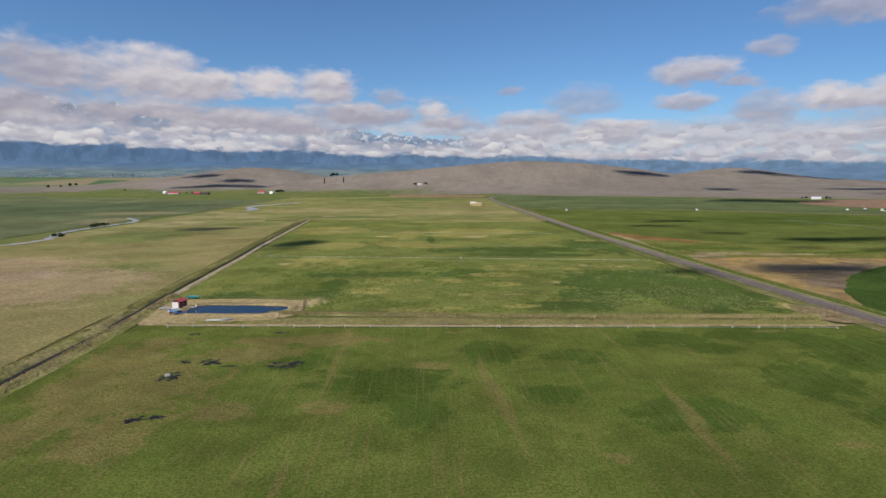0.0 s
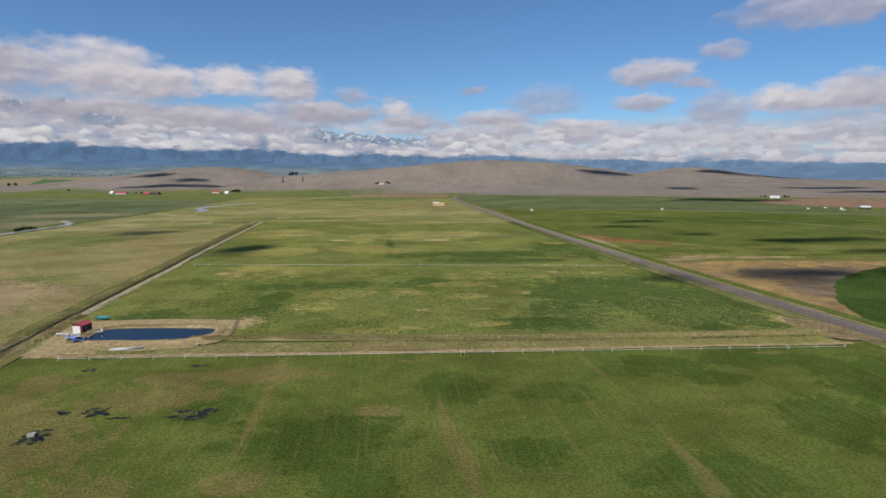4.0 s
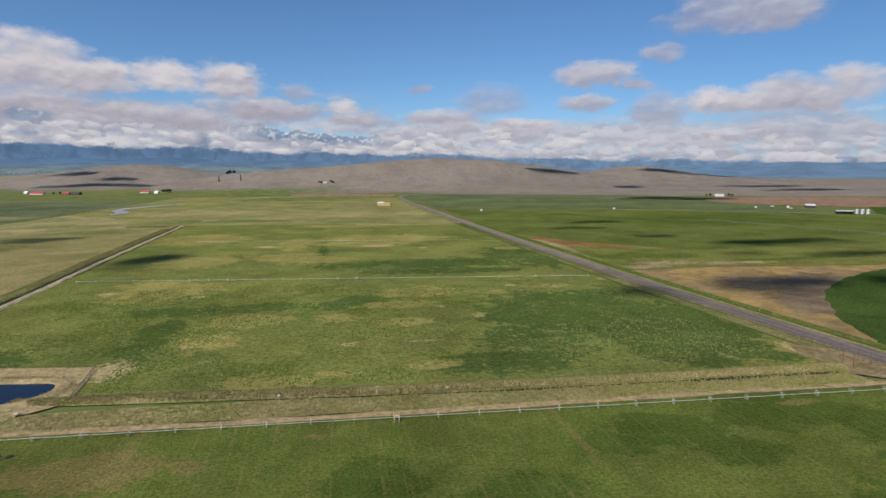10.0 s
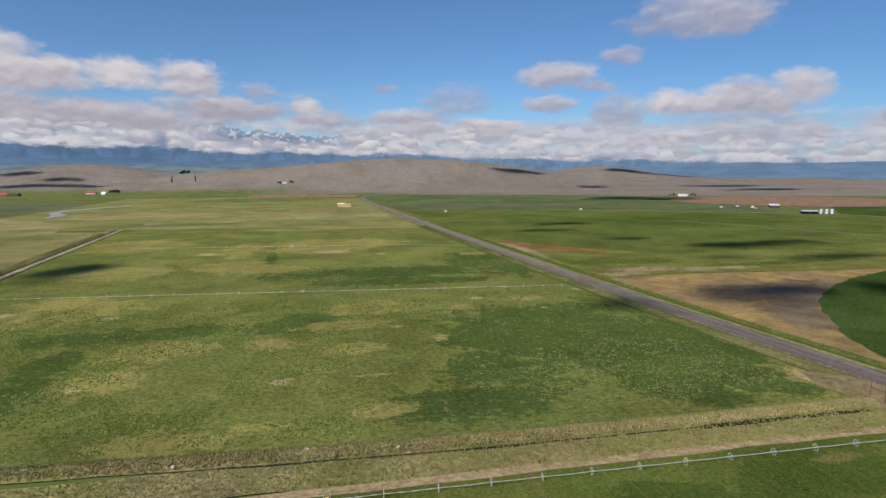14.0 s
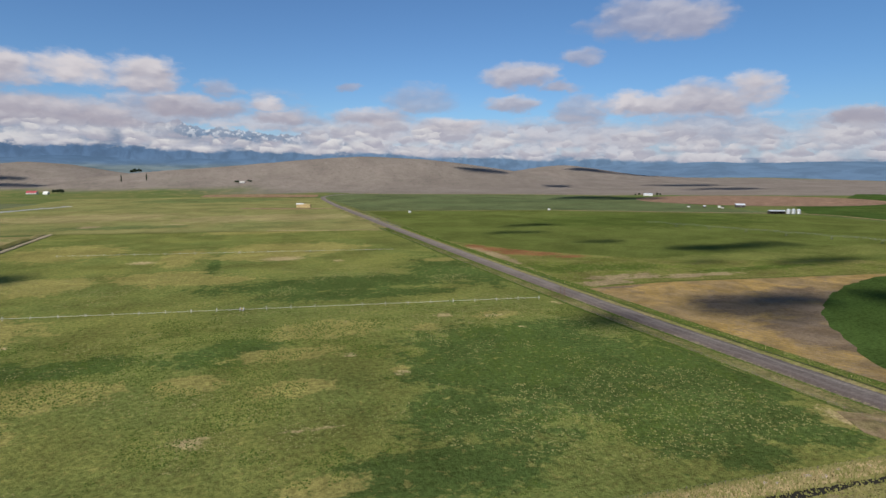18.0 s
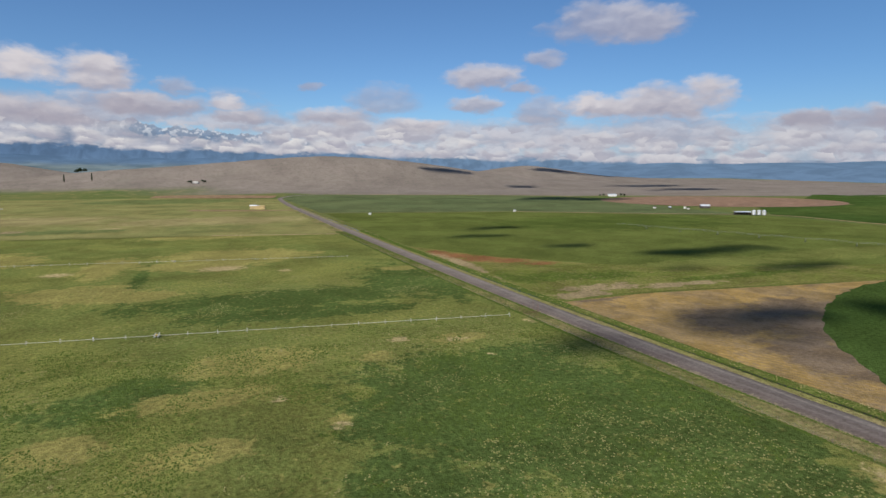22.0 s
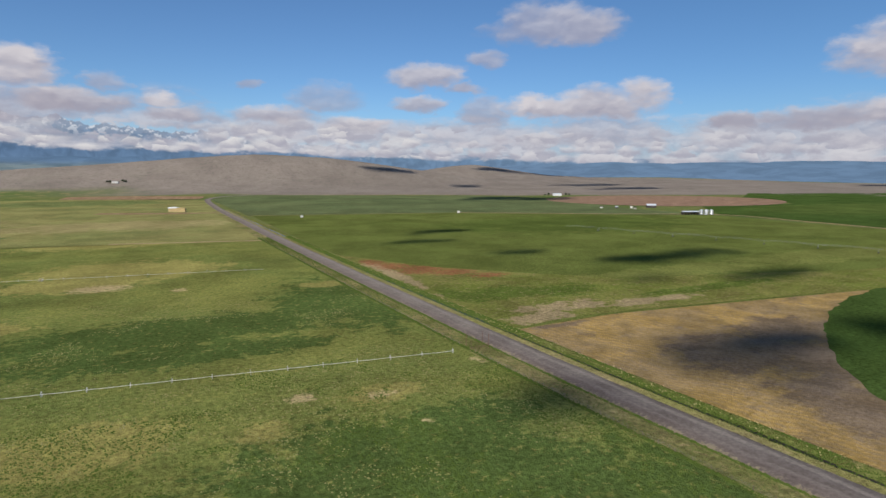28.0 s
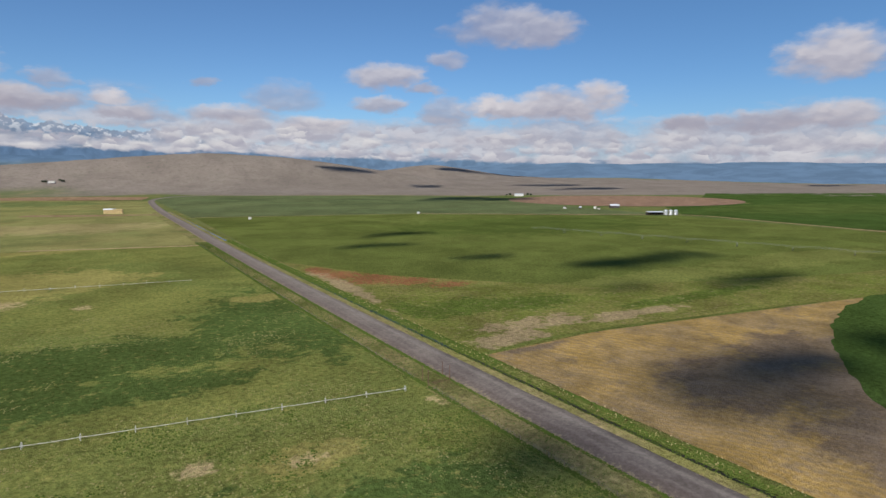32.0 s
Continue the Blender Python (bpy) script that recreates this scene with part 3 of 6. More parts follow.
def value_noise(x, y, seed=0):
    """Soft random relief, one unit per cell, from -1 to 1."""
    x, y = np.asarray(x, float), np.asarray(y, float)
    xi, yi = np.floor(x), np.floor(y)
    fx, fy = x - xi, y - yi
    fx, fy = fx * fx * (3 - 2 * fx), fy * fy * (3 - 2 * fy)

    def h(a, b):
        s = np.sin(a * 127.1 + b * 311.7 + seed * 74.7) * 43758.5453
        return 2 * (s - np.floor(s)) - 1
    return (h(xi, yi) * (1 - fx) + h(xi + 1, yi) * fx) * (1 - fy) + (h(xi, yi + 1) * (1 - fx) + h(xi + 1, yi + 1) * fx) * fy


def fractal(x, y, seed=0, octaves=4):
    return sum(value_noise(x * 2 ** o, y * 2 ** o, seed + o) / 2 ** o for o in range(octaves))


# ridges: the line of each crest (x, height over the plain), its y, and how far the front and the back slope reach
RIDGES = [((-800, -451, -224, 9, 249, 347, 459, 572, 752, 964, 1072, 1209, 1420, 1800), (0, 58, 76, 97, 118, 126, 131, 129, 118, 93, 78, 60, 28, 0), 2600, 215, 330),
          ((1250, 1595, 1720, 1816, 1929, 2083, 2357, 2638, 2900), (30, 58, 78, 92, 86, 60, 24, 10, 0), 3420, 360, 380),
          ((-1700, -1331, -1152, -969, -876, -736, -618, -522, -430, -330, -150), (0, 40, 60, 84, 99, 100, 85, 64, 50, 36, 0), 2850, 250, 260),
          ((1000, 1300, 1700, 2100), (0, 24, 18, 0), 2900, 300, 360)]
RIM = ((-180, -100, -60, -10, 30, 42, 47, 51.5, 56, 61, 120, 180), (46, 46, 46, 46, 30, 27, 27, 17, 6, 0, 0, 46))


def land(x, y):
    """Height of the open land."""
    x, y = np.asarray(x, float), np.asarray(y, float)
    r = np.hypot(x - CENTRE.x, y - CENTRE.y)
    z = np.interp(np.degrees(np.arctan2(x - CENTRE.x, y - CENTRE.y)), *RIM) * smooth(1900, 4700, r)
    rise = np.zeros_like(z)
    for xs, zs, yc, front, back in RIDGES:
        top = sum(np.interp(x + d, xs, zs) for d in (-75, -25, 25, 75)) / 4
        rise = np.maximum(rise, top * np.exp(-((y - yc) / np.where(y < yc, front, back)) ** 2))
    z = z + rise
    far = smooth(1850, 2500, r)
    z = z * smooth(1700, 2150, r)
    return z + far * (2 * fractal(x / 300, y / 300, 3) + 1.2 * fractal(x / 60, y / 60, 9, 3))


def blobs(x, y, places, soft=1.0):
    """1 in the middle of each oval place (x, y, half width, half length), falling to 0 outside."""
    out = np.zeros_like(x)
    for cx, cy, rx, ry in places:
        d = np.hypot((x - cx) / (rx * soft), (y - cy) / (ry * soft))
        out = np.maximum(out, np.clip(1.5 - d, 0, 1))
    return out


def give(me, name, values):
    me.attributes.new(name, "FLOAT", "POINT").data.foreach_set("value", np.asarray(values, np.float32))


def sheet(name, outline, cell, lift, mat, label, category, lush=(), dry=(), bare=(), tracks=(), relief=0.0):
    """A piece of ground inside an outline, as a fine net draped on the land."""
    pts = np.array(outline, float)
    lo, hi = pts.min(0), pts.max(0)
    border = []
    for a, b in zip(pts, np.roll(pts, -1, 0)):
        n = max(1, int(np.hypot(*(b - a)) / (cell * 1.5)))
        border += [a + (b - a) * i / n for i in range(n)]
    border = np.array(border)
    gx, gy = np.meshgrid(np.arange(lo[0] + cell / 2, hi[0], cell), np.arange(lo[1] + cell / 2, hi[1], cell))
    gx, gy = gx.ravel(), gy.ravel()
    inside = np.zeros(len(gx), bool)
    near = np.zeros(len(gx), bool)
    for a, b in zip(pts, np.roll(pts, -1, 0)):
        cross = (a[1] > gy) != (b[1] > gy)
        with np.errstate(divide="ignore", invalid="ignore"):
            inside ^= cross & (gx < (b[0] - a[0]) * (gy - a[1]) / (b[1] - a[1]) + a[0])
        d = b - a
        t = np.clip(((gx - a[0]) * d[0] + (gy - a[1]) * d[1]) / max(d @ d, 1e-9), 0, 1)
        near |= np.hypot(gx - a[0] - t * d[0], gy - a[1] - t * d[1]) < cell * 0.45
    keep = inside & ~near
    net = [Vector(p) for p in border] + [Vector((x, y)) for x, y in zip(gx[keep], gy[keep])]
    n = len(border)
    from_net = delaunay_2d_cdt(net, [(i, (i + 1) % n) for i in range(n)], [], 1, 1e-4)
    v = np.array([(p.x, p.y) for p in from_net[0]])
    x, y = v[:, 0], v[:, 1]
    z = land(x, y) + lift + relief * fractal(x / 9, y / 9, 5)
    me = mesh_of(name, np.column_stack([x, y, z]), from_net[2], mat, True)
    give(me, "lush", blobs(x, y, lush) * 0.75)
    give(me, "dry", blobs(x, y, dry) * 0.75)
    give(me, "bare", blobs(x, y, bare))
    tr = np.zeros(len(x))
    for x0, y0, x1, y1 in tracks:
        t = np.clip((y - y0) / (y1 - y0), 0, 1)
        tr = np.maximum(tr, np.clip(1.2 - np.abs(x - x0 - t * (x1 - x0)) / 1.2, 0, 1))
    give(me, "track", tr)
    return tagged(new(name, me), label, category, kind="structure")


def dense(line, step):
    pts = [Vector(p) for p in line]
    out = []
    for i in range(len(pts) - 1):
        p0, p1, p2, p3 = pts[max(i - 1, 0)], pts[i], pts[i + 1], pts[min(i + 2, len(pts) - 1)]
        n = max(1, int((p2 - p1).length / step))
        for j in range(n):
            t = j / n
            out.append(0.5 * (2 * p1 + (p2 - p0) * t + (2 * p0 - 5 * p1 + 4 * p2 - p3) * t * t + (3 * p1 - p0 - 3 * p2 + p3) * t ** 3))
    return out + [pts[-1]]


def ribbon(name, line, profile, mat, label, category, step=4.0, wander=0.0, lift=0.0, kind="structure", seed=1):
    """A strip along a line; profile: offsets to the right and heights. wander: unevenness of its edges."""
    pts = dense(line, step)
    v, ac = [], []
    half = max(abs(o) for o, _ in profile)
    for i, p in enumerate(pts):
        d = (pts[min(i + 1, len(pts) - 1)] - pts[max(i - 1, 0)]).normalized()
        right = Vector((d.y, -d.x))
        for j, (o, h) in enumerate(profile):
            w = wander * float(fractal(i * step / 14 + 31 * j, seed * 3.3 + j, seed, 3))
            q = p + right * (o + w)
            v.append((q.x, q.y, float(land(q.x, q.y)) + h * (1 + 0.5 * (w / wander if wander else 0) * (abs(o) < half)) + lift))
            ac.append(o / half)
    m = len(profile)
    f = [(i * m + j, i * m + j + 1, (i + 1) * m + j + 1, (i + 1) * m + j) for i in range(len(pts) - 1) for j in range(m - 1)]
    me = mesh_of(name, v, f, mat, True)
    give(me, "across", ac)
    for key in ("lush", "dry", "bare", "track"):
        give(me, key, np.zeros(len(v)))
    return tagged(new(name, me), label, category, kind=kind)


# ---- the land ----
def open_land():
    radii = np.concatenate([np.linspace(30, 1700, 24), np.linspace(1740, 4700, 96)])
    n = 560
    v = [(CENTRE.x, CENTRE.y, 0.0)]
    a = np.arange(n) * 2 * math.pi / n
    for r in radii:
        x, y = CENTRE.x + r * np.sin(a), CENTRE.y + r * np.cos(a)
        v += list(zip(x, y, land(x, y) - 0.35 * smooth(2100, 1800, r) - 0.05))
    f = [(0, 1 + (i + 1) % n, 1 + i) for i in range(n)]
    for k in range(len(radii) - 1):
        f += [(1 + k * n + i, 1 + k * n + (i + 1) % n, 1 + (k + 1) * n + (i + 1) % n, 1 + (k + 1) * n + i) for i in range(n)]
    me = mesh_of("ground", v, f, M_GROUND, True)
    v = np.array(v)
    x, y, z = v.T
    az = np.degrees(np.arctan2(x - CENTRE.x, y - CENTRE.y))
    r = np.hypot(x - CENTRE.x, y - CENTRE.y)
    ragged = 90 * fractal(x / 260, y / 260, 21)
    edge = 2130 - 0.52 * (x - 270) * (x > 270) + ragged * 0.4
    east = smooth(-8, 3, az + ragged / 40)
    sage = smooth(-30, 60, y - edge) * east + smooth(7, 20, z + ragged / 14) * (1 - east) * smooth(3800, 3500, r)
    sage = np.clip(sage + (az > 60) * smooth(1900, 2300, r), 0, 1)
    give(me, "sage", sage)
    give(me, "valley", smooth(-16, -20, az) * smooth(3150, 3400, r + ragged * 0.5) + 0.6 * smooth(4100, 4500, r) * (az > -20))
    return tagged(new("ground", me), "open valley land with meadow flats rising to grey sage hills", "ground", kind="structure")


def mountains():
    """Far foothills that close the valley all round, their blue haze painted as a glow."""
    n, rows = 720, 7
    v, f = [], []
    for k in range(rows):
        t = k / (rows - 1)
        for i in range(n):
            a = 2 * math.pi * i / n
            az = math.degrees(a if a < math.pi else a - 2 * math.pi)
            top = 62 + max(64.0, 104 - 1.15 * abs(az + 12) if az > -12 else 104 - 0.4 * abs(az + 12))
            crest = top + 38 * float(fractal(i / 26, 2.0, 4, 5))
            r = 4560 + 110 * t + 60 * float(fractal(i / 9, k * 1.3, 6, 3)) * t * (1 - t)
            v.append((CENTRE.x + r * math.sin(a), CENTRE.y + r * math.cos(a), -6 + (crest + 6) * t ** 0.8))
    for k in range(rows - 1):
        f += [(k * n + i, k * n + (i + 1) % n, (k + 1) * n + (i + 1) % n, (k + 1) * n + i) for i in range(n)]
    mat, k, b, p = surface("blue_haze_glow", 1.0, 0.0, 0.0)
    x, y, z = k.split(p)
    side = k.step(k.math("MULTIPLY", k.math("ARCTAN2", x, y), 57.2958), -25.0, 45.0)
    # haze painted in by height, from the crest's blue to the foot's
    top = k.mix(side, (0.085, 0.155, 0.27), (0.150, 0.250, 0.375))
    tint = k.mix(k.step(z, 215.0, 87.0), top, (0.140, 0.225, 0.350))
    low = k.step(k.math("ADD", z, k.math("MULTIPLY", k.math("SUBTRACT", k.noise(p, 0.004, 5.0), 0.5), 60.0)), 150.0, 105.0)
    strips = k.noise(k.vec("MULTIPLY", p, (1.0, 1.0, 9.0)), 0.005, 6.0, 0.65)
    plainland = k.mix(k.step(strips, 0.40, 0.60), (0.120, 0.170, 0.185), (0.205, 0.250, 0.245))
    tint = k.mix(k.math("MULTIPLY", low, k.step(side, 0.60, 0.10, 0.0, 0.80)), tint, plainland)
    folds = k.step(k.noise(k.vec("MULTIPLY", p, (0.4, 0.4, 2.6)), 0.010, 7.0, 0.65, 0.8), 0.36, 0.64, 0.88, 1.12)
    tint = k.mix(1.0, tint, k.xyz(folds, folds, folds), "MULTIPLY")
    # black base: the haze colours are emitted, no light falls on the slopes
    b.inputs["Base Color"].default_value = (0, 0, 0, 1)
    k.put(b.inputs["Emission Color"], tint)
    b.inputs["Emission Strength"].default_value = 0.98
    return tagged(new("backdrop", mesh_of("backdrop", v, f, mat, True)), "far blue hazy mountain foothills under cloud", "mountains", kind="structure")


open_land()
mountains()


def road_x(y):
    return float(np.interp(y, [-420, 150, 300, 400, 500, 600, 700, 900, 1100, 1373, 1640, 1770], [262, 243, 234.6, 228.2, 223.8, 220.6, 217.8, 213.2, 210.4, 206.4, 209.6, 215]))


def canal_x(y):
    return float(np.interp(y, [-420, 200, 265, 300, 345, 400, 500, 623, 894, 940], [-131, -136.5, -138.5, -141.5, -145.3, -148.6, -154.3, -163.0, -177.8, -180.3]))


YS = (-420, -100, 150, 300, 400, 500, 600, 700, 900, 1100, 1373)


sheet("field_near", [(-122, -420), (250, -420), (223, 258.6), (90, 263.4), (8, 267.2), (-80, 272.5), (-128, 275), (-128.5, 200)], 4.0, 0.04, M_NEAR,
      "green mown hay field with faint wheel tracks and brown patches", "field",
      lush=[(38, 224, 13, 17), (-3, 191, 28, 15), (120, 241, 19, 12), (161, 243, 25, 12), (149, 188, 19, 20), (96, 160, 24, 14), (-36, 214, 13, 12), (10, 165, 10, 15), (53, 178, 14, 9),
            (131, 226, 16, 9), (103, 234, 12, 7), (73, 217, 16, 8), (190, 215, 25, 30), (170, 150, 30, 20)],
      dry=[(-108, 188, 13, 19), (-103, 227, 22, 27), (-50, 167, 10, 8), (-59, 243, 19, 8), (62, 133, 4, 4), (127, 137, 6, 2), (-21, 169, 10, 6), (14, 208, 8, 4), (-32, 245, 29, 9), (-28, 253, 9, 2),
           (25, 253, 10, 2), (172, 250, 9, 3), (-75, 145, 15, 11), (-110, 140, 20, 25), (-88, 190, 30, 45), (-60, 225, 24, 14)],
      tracks=[(-23, 235, -19, 60), (-25.5, 235, -21.5, 60), (32, 240, 38, 60), (35, 240, 41, 60), (93, 230, 87, 80), (96, 230, 90, 80)], relief=0.05)
sheet("field_middle", [(canal_x(300) + 5, 300), (2, 290.5), (95, 283), (220, 275.4), (213, 400), (205.5, 600), (199.5, 880), (canal_x(936) + 9, 936)], 3.2, 0.04, M_MID,
      "large hay meadow mottled deep green and yellow-green", "field",
      lush=[(-49, 339, 11, 22), (-52, 413, 22, 12), (-17, 414, 36, 13), (-49, 374, 11, 23), (42, 418, 26, 20), (150, 372, 52, 62), (178, 309, 33, 30), (96, 304, 33, 15), (104, 548, 90, 28), (190, 580, 40, 66),
            (133, 394, 26, 26), (178, 379, 24, 24), (110, 511, 60, 16), (181, 413, 21, 12), (19, 630, 5, 90), (112, 335, 26, 22), (-104, 340, 18, 18), (200, 345, 26, 45), (196, 300, 26, 18)],
      dry=[(81, 440, 30, 18), (63, 371, 21, 9), (32, 383, 14, 12), (-14, 387, 23, 16), (-24, 354, 16, 14), (-75, 473, 36, 37), (81, 731, 73, 50), (-11, 601, 39, 29), (50, 900, 75, 30), (-81, 592, 37, 33),
           (65, 307, 12, 6), (162, 442, 16, 9), (214, 300, 10, 12), (5, 300, 19, 8), (28, 303, 10, 5), (62, 408, 26, 10), (100, 379, 5, 4), (24, 581, 30, 16), (-8, 700, 20, 60), (54, 686, 52, 24),
           (190, 625, 17, 12), (125, 431, 8, 7), (-110, 760, 50, 60)],
      bare=[(139, 449, 6, 5), (162, 441, 7, 4), (167, 417, 3, 2), (70, 668, 20, 14), (-36, 678, 12, 10), (86, 400, 4, 3), (112, 644, 6, 6), (-51, 322, 10, 14), (-31, 347, 4, 3), (35, 337, 5, 3), (100, 375, 4, 3),
            (-103, 469, 7, 6), (-77, 463, 4, 4), (-49, 450, 6, 4), (209, 457, 7, 5), (212, 300, 4, 9), (66, 337.5, 9, 1.6), (34, 341, 7, 1.6)], relief=0.08)
sheet("field_far", [(-430, 965), (canal_x(940) + 9, 940), (198, 884), (202, 1400), (210, 1790), (-60, 1950), (-430, 1950)], 16, 0.05, M_FAR,
      "olive far pasture beyond the hay meadow", "field", bare=[(-159, 1026, 14, 26), (-60, 1040, 20, 10)], lush=[(-60, 1750, 200, 120), (-120, 1010, 90, 30)], dry=[(60, 1120, 160, 80), (-200, 1200, 150, 100)])
sheet("field_west", [(-470, -420), (-142, -420), (canal_x(200) - 12, 200), (canal_x(300) - 12, 300), (canal_x(500) - 12, 500), (canal_x(920) - 12, 925), (-400, 950), (-440, 620), (-470, 500)], 10, 0.04, M_LEFT,
      "brown-green dry pasture beside the canal", "field", lush=[(-330, 700, 60, 80), (-260, 880, 70, 40), (-230, 420, 40, 60)],
      dry=[(-240, 380, 70, 80), (-330, 470, 80, 60), (-420, 860, 60, 90)], bare=[(-280, 420, 30, 30)])
sheet("field_northwest", [(-1700, 350), (-482, 640), (-482, 930), (-440, 1180), (-420, 1700), (-1500, 2150), (-2200, 1700)], 40, 0.06, M_VALLEY,
      "green irrigated fields beyond the creek", "field", lush=[(-900, 1300, 500, 300)], dry=[(-560, 1150, 120, 60), (-500, 950, 60, 80)])
sheet("creek_meadow", [(-446, 690), (-392, 752), (-330, 845), (-245, 925), (-262, 1010), (-335, 1130), (-425, 1190), (-438, 1000), (-440, 800)], 12, 0.09, M_STRAWY,
      "pale straw-coloured grass along the creek", "field", lush=[(-330, 960, 60, 30), (-400, 800, 40, 40), (-300, 900, 40, 20), (-400, 1080, 40, 40), (-430, 950, 30, 50)])
arc = []
for a in range(0, 360):
    r = 275.6 + 1.7 * float(fractal(a / 2.1, 4.0, 13, 3)) + 1.2 * float(fractal(a / 17.0, 9.0, 14, 2))
    arc.append((506.2 + r * math.cos(radians(a)), 188.8 + r * math.sin(radians(a))))
sheet("field_round", arc, 12, 0.10, M_LUSH, "deep green round irrigated crop field", "field", dry=[(420, 330, 60, 60)])
sheet("field_stubble", [(251, 292), (243, 400), (239, 486.5), (298, 489.5), (438, 471.5), (520, 472), (520, 250), (320, 150)], 6, 0.05, M_STUBBLE,
      "golden grain stubble with bare grey earth showing", "field", bare=[(303, 420, 32, 24), (326, 392, 28, 30), (350, 432, 26, 20), (262, 482, 18, 4), (285, 365, 20, 30), (300, 320, 30, 40)])
sheet("field_rough", [(238, 484), (300, 487), (440, 469), (700, 430), (760, 480), (540, 508), (370, 560), (331, 597), (281, 651), (233, 748)], 6, 0.085, M_ROUGH,
      "patchy rough pasture with red and tan bare earth", "field", lush=[(277, 555, 31, 19), (400, 512, 60, 8), (252, 560, 10, 30), (310, 545, 30, 16)], dry=[(287, 511, 32, 11), (340, 501, 34, 7), (243, 640, 7, 80), (262, 497, 22, 8)],
      bare=[(247, 692, 12, 20), (256, 668, 17, 20), (270, 648, 22, 19), (284, 628, 22, 15), (300, 606, 18, 10), (262, 640, 16, 14)])
sheet("field_pivot", [(233, 742), (281, 645), (331, 591), (370, 555), (541, 503), (760, 473), (880, 620), (893, 900), (560, 1134), (236, 1215)], 9, 0.06, M_CROP,
      "broad dark green crop under a sprinkler pivot", "field", lush=[(600, 900, 200, 120)], dry=[(420, 560, 120, 22), (600, 560, 120, 30)])
sheet("field_north", [(232, 1222), (562, 1140), (900, 915), (905, 1110), (1010, 1490), (925, 1735), (640, 1890), (275, 2080), (224, 1840)], 20, 0.06, M_CROPFAR,
      "dull green crop field below the hills", "field")
sheet("field_brown", [(1215 + 290 * math.cos(radians(a)), 1310 + 255 * math.sin(radians(a))) for a in range(0, 360, 5)], 22, 0.30, M_TILLED,
      "bare pinkish-brown tilled round field", "field")
sheet("field_east", [(912, 905), (900, 640), (900, 430), (2200, 200), (2300, 1250), (1800, 1500), (1500, 1300), (1350, 1065), (1080, 1080)], 40, 0.08, M_LUSH,
      "green crop field beyond the grain bins", "field", dry=[(1300, 900, 300, 150)])
sheet("yard_red", [(-110, 1960), (60, 1890), (198, 1850), (212, 1900), (225, 2010), (60, 2110), (-110, 2120)], 14, 0.6, M_RED, "bare reddish earth below the hill", "field")
sheet("yard_hay", [(20, 1392), (175, 1330), (208, 1318), (208, 1306), (110, 1318), (10, 1360)], 8, 0.12, M_RED, "bare earth lane beside the haystack", "yard")

sheet("gateway_earth", [(209, 268), (216, 262), (232, 260), (231, 276), (226, 296), (214, 303), (208, 290), (211, 278)], 2.5, 0.26, M_TAN, "trodden tan earth in the field gateway", "yard")

# ---- roads and water ----
ribbon("field_margin", [(241, 485.5), (270, 488.5), (300, 488.5), (370, 480), (440, 470)], [(-1.6, 0.12), (0, 0.16), (1.4, 0.12)], M_CROP, "green grass margin round the stubble", "verge", 4.0, 0.6)
ribbon("road", [(road_x(y), y) for y in (*YS, 1640, 1770)] + [(222, 1840), (245, 1930), (290, 2010), (370, 2060)],
       [(-7.4, 0.02), (-6.3, 0.42), (-3.2, 0.58), (0, 0.64), (3.2, 0.58), (5.6, 0.42), (6.6, 0.05)], M_ROAD,
       "wide pale gravel farm road with worn wheel tracks", "road", 6.0, 0.22)
ribbon("road_verge_west", [(road_x(y) - 11.6, y) for y in YS], [(-5.6, 0.10), (-2.0, 0.18), (1.5, 0.18), (5.0, 0.12)], M_VERGEWEST, "rough green and straw verge between fence and road", "verge", 5.0, 1.3)
ribbon("road_verge_east", [(road_x(y) + 8.0, y) for y in YS], [(-1.8, 0.12), (0, 0.20), (1.9, 0.16)], M_VERGE, "grassy shoulder between road and ditch", "verge", 5.0, 0.3)
ribbon("farm_track", [(-128, 275.0), (-80, 272.4), (8, 267.0), (90, 263.4), (150, 261.4), (214, 258.4)], [(-1.7, 0.10), (-0.7, 0.08), (0, 0.13), (0.7, 0.08), (1.7, 0.10)], M_DIRT,
       "tan two-rut dirt track along the irrigation ditch", "track", 4.0, 0.35)
ribbon("ditch_strip", [(-110, 279), (5, 275.5), (90, 270), (210, 265)], [(-7.5, 0.07), (0, 0.10), (6.0, 0.06)], M_VERGE, "rough green strip beside the ditch", "verge", 4.0, 0.5)
CY = (345, 400, 500, 623, 894, 940)
ribbon("canal_track", [(canal_x(y) + 4.6, y) for y in CY], [(-2.2, 0.25), (-1.5, 0.60), (-0.5, 0.72), (0.7, 0.70), (1.6, 0.50), (2.4, 0.10)], M_PALE, "pale dirt track on the canal bank", "track", 5.0, 0.3)
ribbon("canal_bank_west", [(canal_x(y) - 7.0, y) for y in (-420, 200, 265, 300, *CY)], [(-5.0, 0.04), (-2.5, 0.6), (0.8, 1.2), (3.4, 1.0), (5.6, 0.10)], M_VERGE, "overgrown grassy canal bank", "bank", 4.0, 0.6)
ribbon("canal_bank_east", [(canal_x(y) + 4.4, y) for y in (-420, 0, 200, 265, 300, 335)], [(-3.2, 0.10), (-1.6, 0.8), (0.8, 0.9), (5.5, 0.05)], M_VERGE, "grassy canal bank beside the field", "bank", 4.0, 0.6)
ribbon("canal_water", [(canal_x(y), y) for y in (-420, 200, 265, 300, 335)], [(-2.2, 0.20), (1.9, 0.20)], M_DITCH, "dark still water in the straight canal", "canal", 5.0, 0.3)
